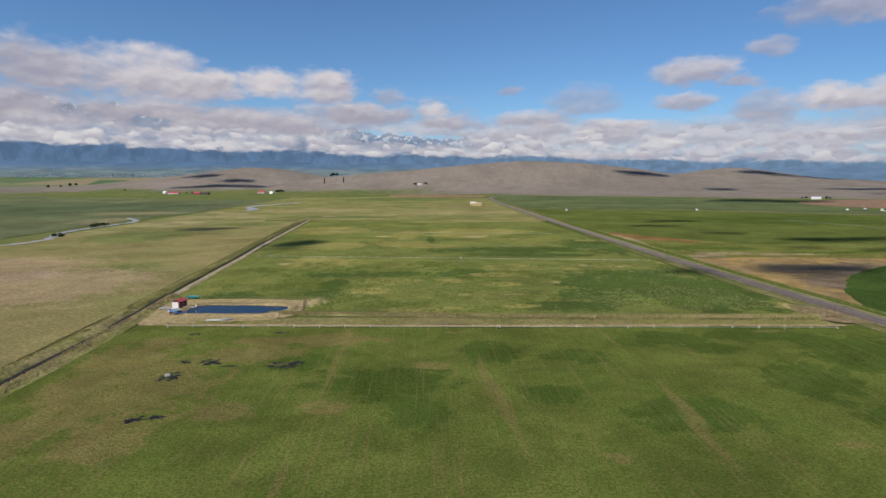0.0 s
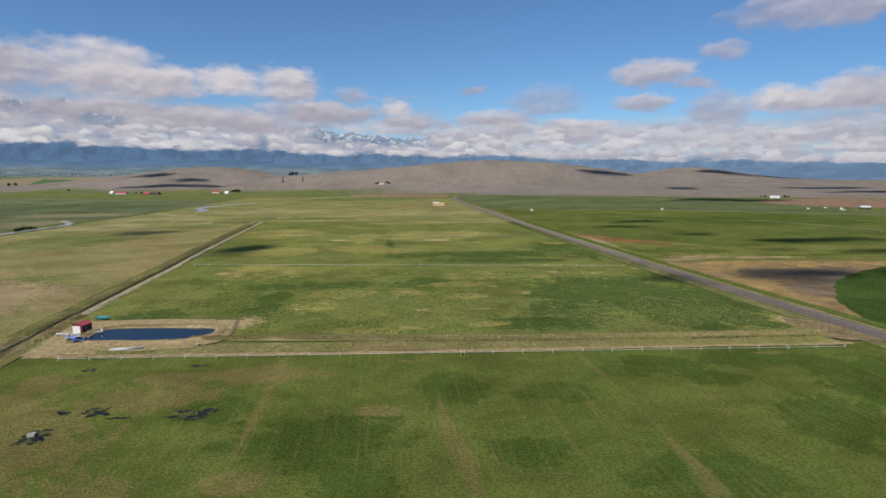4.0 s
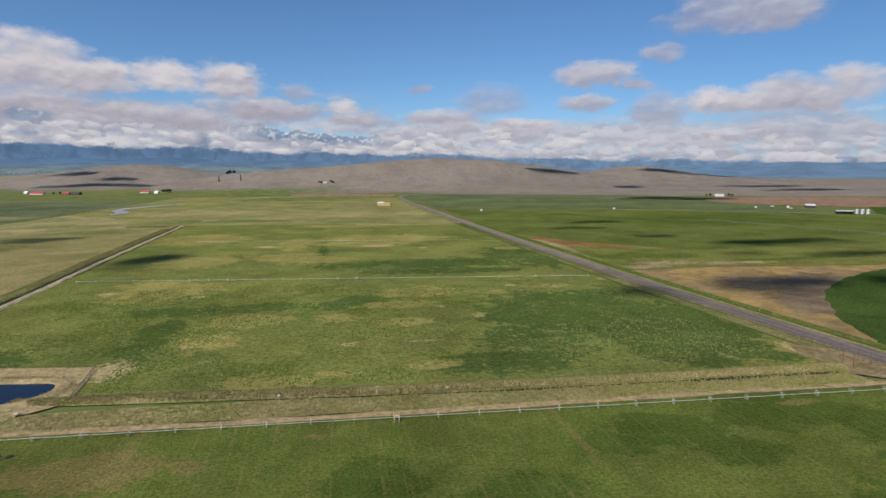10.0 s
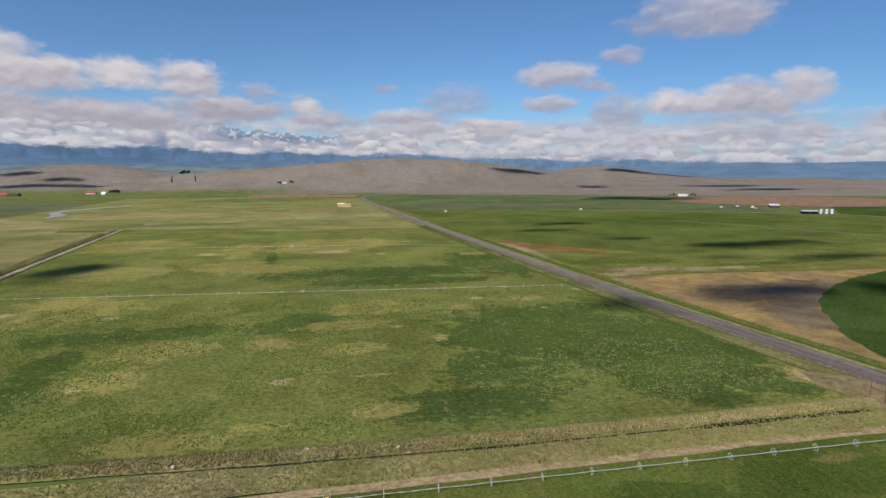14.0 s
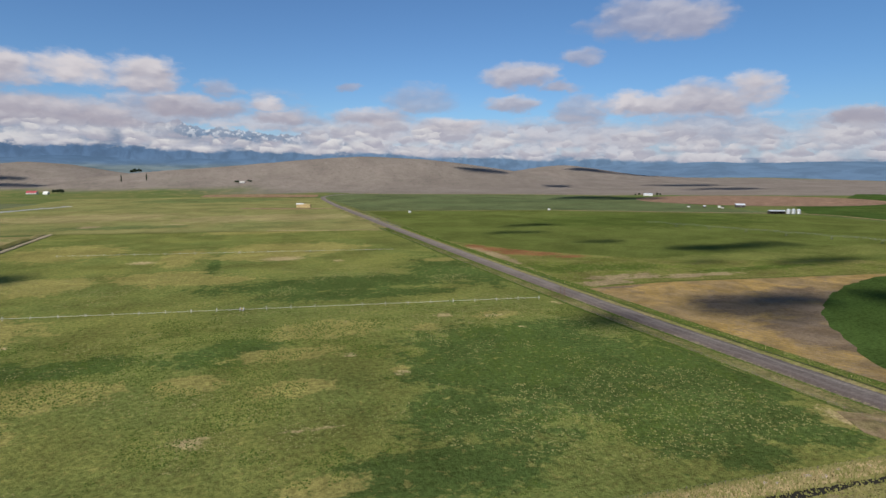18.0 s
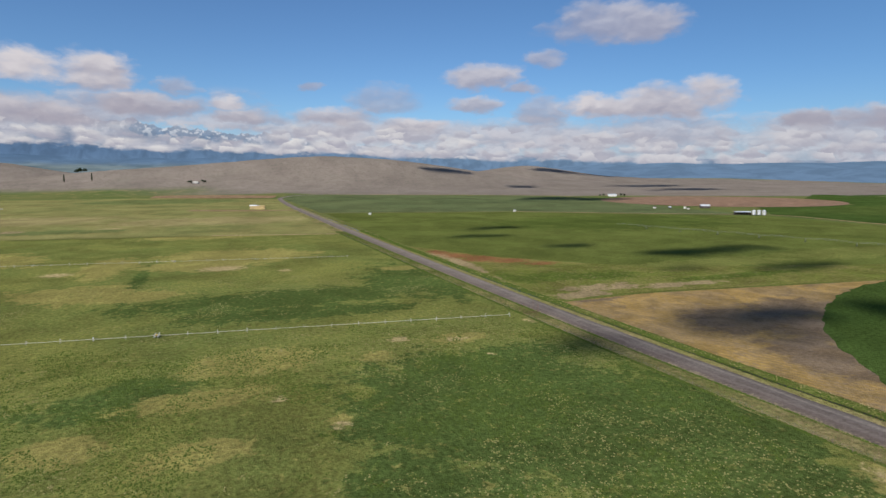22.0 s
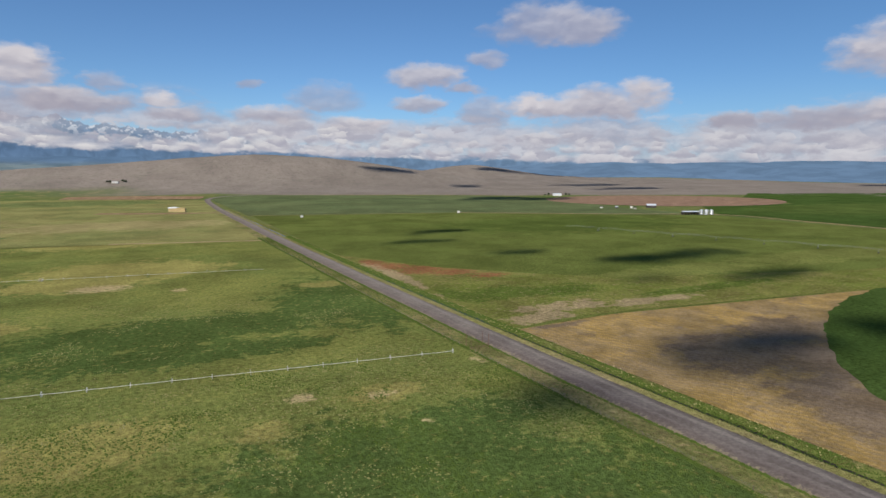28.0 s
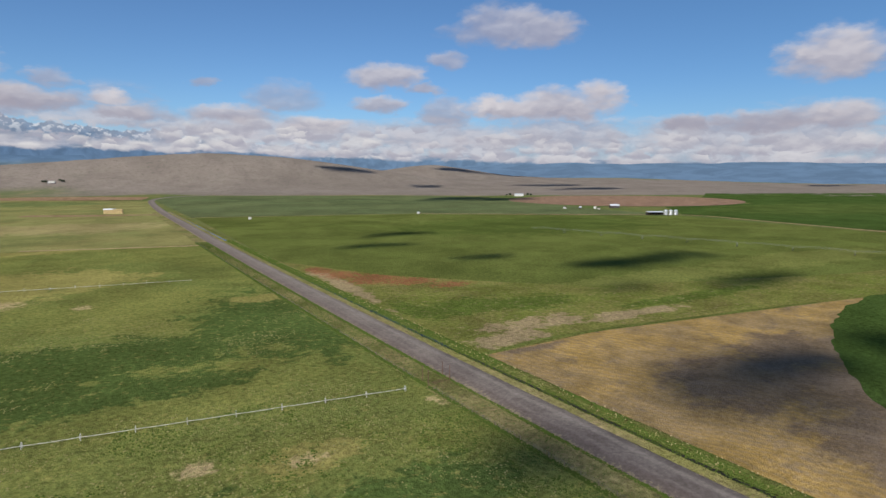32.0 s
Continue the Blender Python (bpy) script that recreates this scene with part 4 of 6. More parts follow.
ribbon("canal_head", [(canal_x(y), y) for y in (333, *CY)], [(-0.1, 0.24), (1.2, 0.24)], M_DITCH, "narrow dark water below the canal track", "canal", 5.0, 0.3)
ribbon("ditch_bank", [(-70, 295), (2, 287.6), (46, 283.2), (94, 279.6), (147, 276.8), (212, 274.2)], [(-4.2, 0.05), (-2.4, 0.6), (-0.4, 0.95), (1.8, 0.5), (3.2, 0.02)], M_VERGE,
       "straw-covered spoil bank along the ditch", "bank", 3.0, 0.5)
ribbon("ditch_water", [(22, 281.8), (46, 279.4), (92, 275.9), (144, 273.2), (206, 271.2)], [(-0.5, 0.13), (0.55, 0.13)], M_DITCH, "narrow dark water in the field ditch", "ditch", 4.0, 0.35)
ribbon("ditch_pool", [(150, 272.8), (175, 271.8), (200, 271.0), (206, 270.6)], [(-1.5, 0.16), (1.3, 0.16)], M_DITCH, "pooled dark water at the ditch end", "ditch", 3.0, 0.4)
ribbon("roadside_ditch_bank", [(road_x(y) + 14.2, y) for y in YS], [(-2.4, 0.08), (-0.6, 0.5), (1.0, 0.75), (3.6, 0.06)], M_ROADSIDE, "weedy green bank beside the roadside ditch", "bank", 4.0, 0.45)
ribbon("roadside_ditch_water", [(road_x(y) + 10.9, y) for y in YS if y > 450], [(-0.7, 0.17), (0.8, 0.17)], M_WATER, "narrow roadside ditch holding blue water", "ditch", 4.0, 0.3)
ribbon("roadside_ditch_bed", [(road_x(y) + 10.9, y) for y in YS if y < 520], [(-0.5, 0.15), (0.5, 0.15)], M_DITCH, "dark muddy bed of the roadside ditch", "ditch", 4.0, 0.3)
ribbon("creek", [(-470, 520), (-437, 612), (-424, 668), (-452, 740), (-458, 790), (-455, 857), (-453, 935), (-500, 1010)], [(-4.8, 0.12), (0, 0.13), (4.8, 0.12)], M_CREEK, "grey winding creek across the pasture", "creek", 6.0, 3.0)
ribbon("creek_pool", [(-352, 1205), (-362, 1270), (-392, 1340), (-385, 1420), (-345, 1520), (-330, 1570)], [(-10, 0.16), (0, 0.18), (10, 0.16)], M_CREEK, "pale braided creek pools in the pasture", "creek", 10.0, 9.0, seed=5)
ribbon("bin_track", [(560, 1137), (760, 1010), (912, 912), (908, 763), (892, 640), (880, 480)], [(-4, 0.25), (0, 0.3), (4, 0.25)], M_DIRT, "tan dirt track between crop fields", "track", 12.0, 0.5)
ribbon("field_edge_track", [(236, 1222), (400, 1180), (560, 1139)], [(-3, 0.2), (0, 0.22), (3, 0.2)], M_VERGE, "pale grassy track between crop fields", "track", 12.0, 0.8)
ribbon("cross_track", [(60, 908), (120, 893), (198, 876)], [(-3, 0.14), (0, 0.16), (3, 0.14)], M_DIRT, "sandy track across the meadow end", "track", 8.0, 1.0)
ribbon("hill_track", [(370, 2060), (640, 1925), (930, 1765), (1100, 1640)], [(-4, 1.0), (0, 1.1), (4, 1.0)], M_DIRT, "pale track along the foot of the hill", "track", 16.0, 0.8)


# ---- clouds overhead, whose shadows lie on the fields ----
def cloud(spot, rx, ry, height, seed):
    rng = random.Random(seed)
    c = Vector((spot[0], spot[1], 0)) + SUN_DIR * (height / SUN_DIR.z)
    s = Solid()
    base = min(rx, ry)
    for i in range(9):
        a, d = rng.uniform(0, 6.28), math.sqrt(rng.random()) * 0.75
        ox, oy = rx * d * math.cos(a), ry * d * math.sin(a)
        r = (0.30 + 0.34 * rng.random()) * (1.1 - 0.5 * d)
        ax, ay, az = max(rx * r, base * 0.25), max(ry * r, base * 0.25), base * (0.12 + 0.2 * rng.random())
        n, m = 22, 9
        v, f = [], []
        for j in range(m + 1):
            t = math.pi * j / m
            for k in range(n):
                p = 2 * math.pi * k / n
                w = 1 + 0.30 * float(fractal(k * 0.7 % 15.4 + i * 5, j * 0.8 + seed, seed, 3))
                z = math.cos(t)
                v.append((c.x + ox + ax * w * math.sin(t) * math.cos(p), c.y + oy + ay * w * math.sin(t) * math.sin(p), c.z + az * w * (z if z > 0 else z * 0.35)))
        for j in range(m):
            f += [(j * n + k, j * n + (k + 1) % n, (j + 1) * n + (k + 1) % n, (j + 1) * n + k) for k in range(n)]
        s.add(v, f)
    ob = new("cloud", s.mesh("cloud", M_CLOUD, True))
    tagged(ob, "small white cumulus cloud drifting high over the fields", "cloud", "clouds overhead", kind="structure")


for i, (x, y, rx, ry) in enumerate([(484, 612, 72, 36), (308, 414, 48, 34), (940, 1530, 170, 110), (390, 872, 46, 20), (335, 800, 44, 16),
                                    (470, 522, 64, 13), (384, 692, 28, 16), (-118, 600, 34, 44), (-285, 790, 44, 30), (209, 408, 17, 22), (384, 548, 26, 7), (392, 410, 26, 22)]):
    cloud((x, y), rx, ry, 1000, 11 + i)
for i, (x, y, rx, ry) in enumerate([(1880, 2370, 250, 110), (1760, 1990, 210, 90), (2170, 3280, 330, 110), (1020, 2530, 120, 45), (1215, 2315, 120, 40),
                                    (-960, 2770, 110, 45), (-762, 2656, 90, 34), (-845, 2555, 280, 34), (3420, 1930, 260, 110)]):
    cloud((x, y), rx, ry, 1300, 41 + i)


# ---- irrigation ----
def wheel_mesh():
    s = Solid().ring((0, 0, 0), (1, 0, 0), 0.84, 0.045, 28, 5)
    for i in range(10):
        a = 2 * math.pi * i / 10
        s.tube((0.05 * (-1) ** i, 0, 0), (0, 0.84 * math.cos(a), 0.84 * math.sin(a)), 0.018, 4)
    for i in range(14):
        a = 2 * math.pi * (i + 0.5) / 14
        y, z = 0.88 * math.cos(a), 0.88 * math.sin(a)
        s.tube((-0.09, y, z), (0.09, y, z), 0.025, 4)
    return s.tube((-0.10, 0, 0), (0.10, 0, 0), 0.13, 10).mesh("wheel", M_ALU)


WHEEL = wheel_mesh()
RISER = Solid().tube((0, 0, 0), (0, 0, 0.35), 0.02, 5).tube((-0.06, 0, 0.35), (0.10, 0, 0.40), 0.03, 5).mesh("sprinkler", M_STEEL)
MOVER_FRAME = (Solid().box(-0.62, -1.35, 0.55, -0.54, 1.35, 0.65).box(0.54, -1.35, 0.55, 0.62, 1.35, 0.65).box(-0.62, -1.30, 0.55, 0.62, -1.22, 0.64)
               .box(-0.62, 1.22, 0.55, 0.62, 1.30, 0.64).box(-0.62, -0.08, 0.56, 0.62, 0.08, 0.70).mesh("frame", M_STEEL))
MOVER_BOX = Solid().box(-0.45, -0.50, 0.70, 0.45, 0.35, 1.45, 0.05).box(-0.30, 0.35, 0.75, 0.30, 0.60, 1.05, 0.03).mesh("engine_cover", M_YELLOW)
MOVER_SEAT = Solid().box(-0.25, -1.0, 0.66, 0.25, -0.6, 0.95, 0.04).tube((0, -0.8, 0.95), (0, -0.75, 1.25), 0.02, 5).mesh("gearbox", M_RUBBER)


def wheel_line(start, end, mover, group):
    a, b = Vector((*start, 0)), Vector((*end, 0))
    length, turn = (b - a).length, math.degrees(math.atan2(b.y - a.y, b.x - a.x))
    root = thing("wheel_line", "long aluminium irrigation wheel line standing in the grass", "irrigation line", group, (a.x, a.y, 0.05), turn)
    span = 12.2
    n = int(length / span)
    for i in range(n):
        sag = [0.90, 0.84, 0.80, 0.84, 0.90]
        s = Solid()
        for j in range(4):
            s.tube((i * span + j * span / 4, 0, sag[j]), (i * span + (j + 1) * span / 4, 0, sag[j + 1]), 0.08, 7)
        part("pipe", s.mesh("pipe", M_ALU, True), root)
        part("sprinkler", RISER, root, m=pose(i * span + span / 2, 0, 0.85))
    k0 = round((Vector((*mover, 0)) - a).length / span)
    for i in range(n + 1):
        if i != k0:
            part("wheel", WHEEL, root, "galvanised spoked wheel", m=pose(i * span, 0, 0.90, i * 13 % 36))
    unit = part("mover", MOVER_FRAME, root, "drive unit on four wheels", m=pose(k0 * span, 0, 0))
    part("engine_cover", MOVER_BOX, unit, "faded yellow engine cover")
    part("gearbox", MOVER_SEAT, unit)
    for x in (-0.75, 0.75):
        for y in (-1.2, 1.2):
            part("wheel", WHEEL, unit, m=pose(x, y, 0.88, 7))


wheel_line((-111.4, 268.9), (213.5, 251.6), (47.0, 258.4), "wheel lines")
wheel_line((-138, 512.5), (203.2, 467.2), (44.2, 488.3), "wheel lines")
wheel_line((-110, 735), (172, 692), (40, 712), "wheel lines")


def pivot():
    a, b = Vector((548, 838, 0)), Vector((690, 420, 0))
    root = thing("center_pivot", "long centre-pivot sprinkler on galvanised towers", "irrigation pivot", "", (a.x, a.y, 0.05), math.degrees(math.atan2(b.y - a.y, b.x - a.x)))
    span = 44.0
    leg = (Solid().tube((-0.1, 0, 3.9), (0, -2.1, 0.7), 0.09, 5).tube((-0.1, 0, 3.9), (0, 2.1, 0.7), 0.09, 5).tube((0, -2.1, 0.7), (0, 2.1, 0.7), 0.09, 5)
           .tube((0, -1.2, 2.0), (0, 1.2, 2.0), 0.05, 5).mesh("tower", M_DULL))
    tyre = Solid().ring((0, 0, 0), (1, 0, 0), 0.5, 0.2, 16, 6).mesh("tyre", M_RUBBER, True)
    for i in range(10):
        s, t = Solid(), Solid()
        for j in range(8):
            h0, h1 = 4.0 + 0.9 * math.sin(math.pi * j / 8), 4.0 + 0.9 * math.sin(math.pi * (j + 1) / 8)
            x0, x1 = i * span + j * span / 8, i * span + (j + 1) * span / 8
            s.tube((x0, 0, h0), (x1, 0, h1), 0.08, 6)
            if 0 < j:
                t.tube((x0, 0, h0), (x0, -0.5, h0 - 1.0), 0.03, 4).tube((x0, 0, h0), (x0, 0.5, h0 - 1.0), 0.03, 4).tube((x0, 0, h0), (x0, 0, 2.2), 0.02, 4)
            t.tube((x0, -0.5, h0 - 1.0), (x1, -0.5, h1 - 1.0), 0.03, 4).tube((x0, 0.5, h0 - 1.0), (x1, 0.5, h1 - 1.0), 0.03, 4)
        part("pipe", s.mesh("pipe", M_DULL), root)
        part("truss", t.mesh("truss", M_DULL), root)
        tw = part("tower", leg, root, m=pose((i + 1) * span, 0, 0))
        for y in (-2.1, 2.1):
            part("tyre", tyre, tw, m=pose(0, y, 0.68))


pivot()


# ---- fences and gates ----
POST = Solid().tube((0, 0, -0.3), (0, 0, 1.25), 0.09, 6, 0.08).add([(0.08, 0, 1.25)], []).mesh("post", M_WOOD)
STAKE = Solid().tube((0, 0, -0.3), (0, 0, 1.30), 0.05, 5).mesh("post", M_RUST)


def fence(line, step, label, post=POST, wires=(0.45, 0.8, 1.12), lift=0.1, thick=0.02):
    root = thing("fence", label, "fence", "farm fences")
    pts = [Vector(p) for p in line]
    run = []
    for a, b in zip(pts, pts[1:]):
        n = max(1, round((b - a).length / step))
        run += [a + (b - a) * i / n for i in range(n)]
    run.append(pts[-1])
    rng = random.Random(len(run))
    for p in run:
        part("post", post, root, m=pose(p.x, p.y, float(land(p.x, p.y)) + lift, rng.uniform(-4, 4), rng.uniform(-4, 4), rng.uniform(0, 90)))
    for w in wires:
        s = Solid()
        for a, b in zip(run, run[1:]):
            s.tube((a.x, a.y, w + lift), (b.x, b.y, w + lift), thick, 3)
        part("wire", s.mesh("wire", M_WIRE), root)


fence([(road_x(y) - 16.8, y) for y in (150, 272)], 5.0, "grey wood post and wire fence beside the road")
fence([(road_x(y) - 16.8, y) for y in (283, 464)], 5.0, "grey wood post and wire fence beside the road")
fence([(road_x(y) - 16.8, y) for y in (476, 700, 900)], 7.0, "grey wood post and wire fence beside the road")
fence([(-52, 297), (2, 291.4), (46, 287.2), (94, 283.6), (147, 280.4), (214, 277)], 5.0, "thin post and wire fence above the ditch")
fence([(-140, 334), (-100, 336.5), (-58, 327)], 4.0, "post and wire fence behind the pond")
fence([(-57.5, 327), (-55.5, 311), (-53.5, 296)], 2.2, "close-set dark post fence at the pond end", STAKE, (0.3, 0.55, 0.8, 1.05), 0.2, 0.05)


def gate(x, y, label):
    root = thing("gateway", label, "gate", "farm gates", (x, y, 0.05), 4)
    for px, py, h in ((0, 0, 5.2), (1.2, 5.2, 5.0), (8.6, 0.6, 5.2), (9.4, 6.0, 4.8)):
        part("post", Solid().tube((0, 0, -0.2), (0, 0, h), 0.11, 7).tube((0, 0, h), (0, 0, h + 0.08), 0.15, 7).mesh("post", M_RUST), root, m=pose(px, py, 0))
    for a, b in (((0, 0), (8.6, 0.6)), ((1.2, 5.2), (9.4, 6.0)), ((0, 0), (1.2, 5.2)), ((8.6, 0.6), (9.4, 6.0))):
        part("wire", Solid().tube((*a, 4.8), (*b, 4.7), 0.03, 4).mesh("wire", M_WIRE), root)
    leaf = Solid()
    for z in (0.35, 0.65, 0.95, 1.3):
        leaf.tube((0.2, 0, z), (4.2, 0.3, z), 0.035, 5).tube((4.4, 0.3, z), (8.4, 0.6, z), 0.035, 5)
    for t in (0.2, 2.2, 4.2, 4.4, 6.4, 8.4):
        leaf.tube((t, t * 0.07, 0.3), (t, t * 0.07, 1.35), 0.035, 5)
    part("gate_leaf", leaf.mesh("gate_leaf", M_RUST), root, "closed rusty pipe gate")


gate(215.0, 273.2, "tall rusty pipe gateway at the field corner")
gate(208.6, 467.4, "tall rusty pipe gateway beside the gravel road")

# ---- the pond and the pump station ----
POND = [(-114, 295.5), (-100, 293.8), (-86, 293.2), (-72, 293.4), (-66.5, 297.0), (-62.6, 302.5), (-63.0, 309.5), (-69, 312.6), (-90, 314.6), (-110, 316), (-115.5, 313), (-116.5, 304)]
sheet("pond_yard", [(-139, 276), (-100, 276.5), (-66, 281), (-53, 292), (-56, 327), (-95, 333), (-141, 332)], 3, 0.16, M_BANK, "trampled straw-coloured earth round the pond", "yard", relief=0.1)
sheet("pond_water", POND, 3, 0.34, M_WATER, "deep blue irrigation pond with a still surface", "pond")
ribbon("pond_bank", [(x + 0.0, y) for x, y in POND] + [POND[0]], [(-0.9, 0.20), (0.7, 0.95), (2.4, 1.05), (4.2, 0.7), (6.4, 0.10)], M_BANK, "raised dry-grass bank round the pond", "bank", 2.0, 0.35)


def building(name, label, category, at, turn, w, d, eave, ridge, wall, roof, doors=(), windows=(), over=0.35, group=""):
    """Gabled building: gable ends along y, so that the front gable faces -y."""
    root = thing(name, label, category, group, at, turn)
    part("wall", Solid().prism([(-w / 2, 0), (-w / 2, eave), (0, ridge), (w / 2, eave), (w / 2, 0)], -d / 2, d / 2).mesh("wall", wall), root)
    for sgn in (-1, 1):
        k = (ridge - eave) / (w / 2)
        e, t = w / 2 + over, 0.12
        z = eave - k * over
        out = [(0, ridge + 0.02), (sgn * e, z + 0.02), (sgn * e, z + t), (0, ridge + t + 0.02)]
        r = part("roof", Solid().prism(out if sgn < 0 else out[::-1], -d / 2 - over, d / 2 + over).mesh("roof", roof), root)
        ribs = Solid()
        for i in range(max(3, int(d / 0.9))):
            y = -d / 2 - over + (i + 0.5) * (d + 2 * over) / max(3, int(d / 0.9))
            ribs.tube((0, y, ridge + t + 0.03), (sgn * e, y, z + t + 0.01), 0.03, 4)
        part("seam", ribs.mesh("seam", roof), r)
    for x0, x1, z0, z1, mat in doors:
        part("door", Solid().box(x0, -d / 2 - 0.06, z0, x1, -d / 2 - 0.004, z1).mesh("door", mat), root)
    for side, y0, y1, z0, z1 in windows:
        x = side * (w / 2 + 0.004)
        win = part("window", Solid().box(min(x, x + side * 0.05), y0, z0, max(x, x + side * 0.05), y1, z1).mesh("window", M_WHITE), root)
        part("pane", Solid().box(min(x, x + side * 0.06), y0 + 0.1, z0 + 0.1, max(x, x + side * 0.06), y1 - 0.1, z1 - 0.1).mesh("pane", M_GLASS), win)
    return root


def pump_station():
    house = building("pump_house", "small maroon pump house with red metal roof and white door", "shed", (-123.8, 312.4, 0.16), -14, 5.0, 6.0, 3.7, 4.8, M_REDWALL, M_REDROOF,
                     doors=[(-2.35, 1.5, 0.05, 3.4, M_WHITE)], windows=[(1, -1.0, 0.6, 1.2, 2.2)])
    part("slab", Solid().box(-3.0, -4.8, -0.05, 3.0, -3.3, 0.12, 0.03).mesh("slab", M_CONCRETE), house, "pale concrete apron")
    dock = thing("dock", "weathered plank walkway out to the pump intake", "dock", "", (-119.5, 308.6, 0.9), -4)
    for i in range(14):
        part("plank", Solid().box(i * 0.42, -0.7, 0, i * 0.42 + 0.38, 0.7, 0.06).mesh("plank", M_CONCRETE), dock)
    for x in (0.3, 2.9, 5.5):
        for y in (-0.6, 0.6):
            part("pile", Solid().tube((x, y, -1.2), (x, y, 0.02), 0.09, 6).mesh("pile", M_WOOD), dock)
    for y in (-0.65, 0.65):
        part("handrail", Solid().tube((0.2, y, 0.06), (0.2, y, 1.0), 0.04, 5).tube((5.6, y, 0.06), (5.6, y, 1.0), 0.04, 5).tube((0.2, y, 1.0), (5.6, y, 1.0), 0.04, 5).mesh("handrail", M_RUST), dock)
    tank = thing("intake_tank", "small white tank on the dock end", "tank", "", (-113.0, 308.2, 0.95))
    part("shell", Solid().tube((0, 0, 0), (0, 0, 1.1), 0.6, 14).tube((0, 0, 1.1), (0, 0, 1.5), 0.6, 14, 0.15).mesh("shell", M_WHITE, True), tank)
    part("lid", Solid().tube((0, 0, 1.5), (0, 0, 1.6), 0.18, 10).mesh("lid", M_STEEL), tank)
    pipe = thing("suction_pipe", "grey steel pipe from pump house into the pond", "pipe", "", (-121.6, 311.0, 0.3))
    part("run", Solid().tube((0, 0, 0.5), (5, -0.8, 0.7), 0.16, 8).tube((5, -0.8, 0.7), (7, -1.0, 0.0), 0.16, 8).mesh("run", M_STEEL), pipe)
    part("flange", Solid().tube((4.9, -0.8, 0.68), (5.1, -0.82, 0.72), 0.26, 10).mesh("flange", M_RUST), pipe)
    part("support", Solid().box(2.4, -0.6, -0.2, 2.7, -0.1, 0.5).mesh("support", M_WOOD), pipe)

    stack = thing("pipe_stack", "stack of long pale irrigation pipes lying in grass", "pipes", "", (-97.2, 280.9, 0.12), 5)
    rng = random.Random(4)
    for row, count in enumerate((7, 6, 5)):
        for i in range(count):
            x0 = rng.uniform(-0.5, 0.5)
            y = (i - count / 2) * 0.26
            part("pipe", Solid().ring((0, 0, 0), (1, 0, 0), 0.11, 0.012, 8, 4).tube((x0, 0, 0), (x0 + 12.4, 0, 0), 0.12, 8).mesh("pipe", M_ALU, True), stack, m=pose(0, y, 0.14 + row * 0.22))
    for x in (2.0, 10.0):
        part("bearer", Solid().box(x, -1.1, -0.04, x + 0.2, 1.0, 0.03).mesh("bearer", M_WOOD), stack)

    m = thing("swather", "blue farm mower with black tyres parked on earth", "machine", "", (-117.0, 295.0, 0.3), 12)
    part("chassis", Solid().box(-2.2, -0.9, 0.6, 2.0, 0.9, 1.15, 0.08).mesh("chassis", M_BLUE), m)
    part("cab", Solid().box(-0.6, -0.75, 1.15, 0.8, 0.75, 2.35, 0.12).mesh("cab", M_GLASS), m)
    part("cab_roof", Solid().box(-0.75, -0.85, 2.35, 0.95, 0.85, 2.5, 0.04).mesh("cab_roof", M_PALEBLUE), m)
    part("header", Solid().box(2.0, -2.4, 0.35, 3.0, 2.4, 0.95, 0.1).tube((2.5, -2.3, 1.1), (2.5, 2.3, 1.1), 0.35, 10).mesh("header", M_BLUE), m)
    part("engine_hood", Solid().box(-2.2, -0.7, 1.15, -0.7, 0.7, 1.75, 0.1).mesh("engine_hood", M_BLUE), m)
    for x, r in ((1.2, 0.75), (-1.6, 0.5)):
        for y in (-1.15, 1.15):
            w = part("tyre", Solid().ring((0, 0, 0), (0, 1, 0), r * 0.72, r * 0.28, 18, 7).mesh("tyre", M_RUBBER, True), m, m=pose(x, y, r))
            part("rim", Solid().tube((0, -0.1, 0), (0, 0.1, 0), r * 0.5, 12).mesh("rim", M_PALEBLUE), w)
    trailer = thing("flat_trailer", "pale blue flatbed trailer loaded with blue barrels", "trailer", "", (-121.4, 299.2, 0.25), 8)
    part("bed", Solid().box(-3.0, -1.1, 0.75, 3.0, 1.1, 0.92, 0.03).mesh("bed", M_PALEBLUE), trailer)
    part("drawbar", Solid().tube((3.0, 0.8, 0.78), (4.4, 0, 0.5), 0.06, 5).tube((3.0, -0.8, 0.78), (4.4, 0, 0.5), 0.06, 5).mesh("drawbar", M_RUST), trailer)
    for x in (-1.4, -0.4):
        for y in (-1.2, 1.2):
            part("tyre", Solid().ring((0, 0, 0), (0, 1, 0), 0.28, 0.11, 14, 6).tube((0, -0.08, 0), (0, 0.08, 0), 0.2, 10).mesh("tyre", M_RUBBER, True), trailer, m=pose(x, y, 0.39))
    for i, (x, y) in enumerate(((-2.4, -0.5), (-1.6, 0.4), (-0.7, -0.4), (0.3, 0.3), (1.1, -0.5), (2.0, 0.2))):
        b = thing("barrel", "blue plastic barrel on the trailer", "barrel", "barrels on the trailer", (-121.4 + x * 0.99 - y * 0.14, 299.2 + y + x * 0.14, 1.18))
        part("drum", Solid().tube((0, 0, 0), (0, 0, 0.45), 0.30, 12, 0.33).tube((0, 0, 0.45), (0, 0, 0.9), 0.33, 12, 0.30).mesh("drum", M_BLUE if i % 2 else M_PALEBLUE, True), b)
        part("cap", Solid().tube((0.12, 0, 0.9), (0.12, 0, 0.95), 0.05, 8).mesh("cap", M_WHITE), b)
    boom = thing("boom_sprayer", "pale folded sprayer boom lying beside the pump house", "machine", "", (-132.0, 305.6, 0.3), 4)
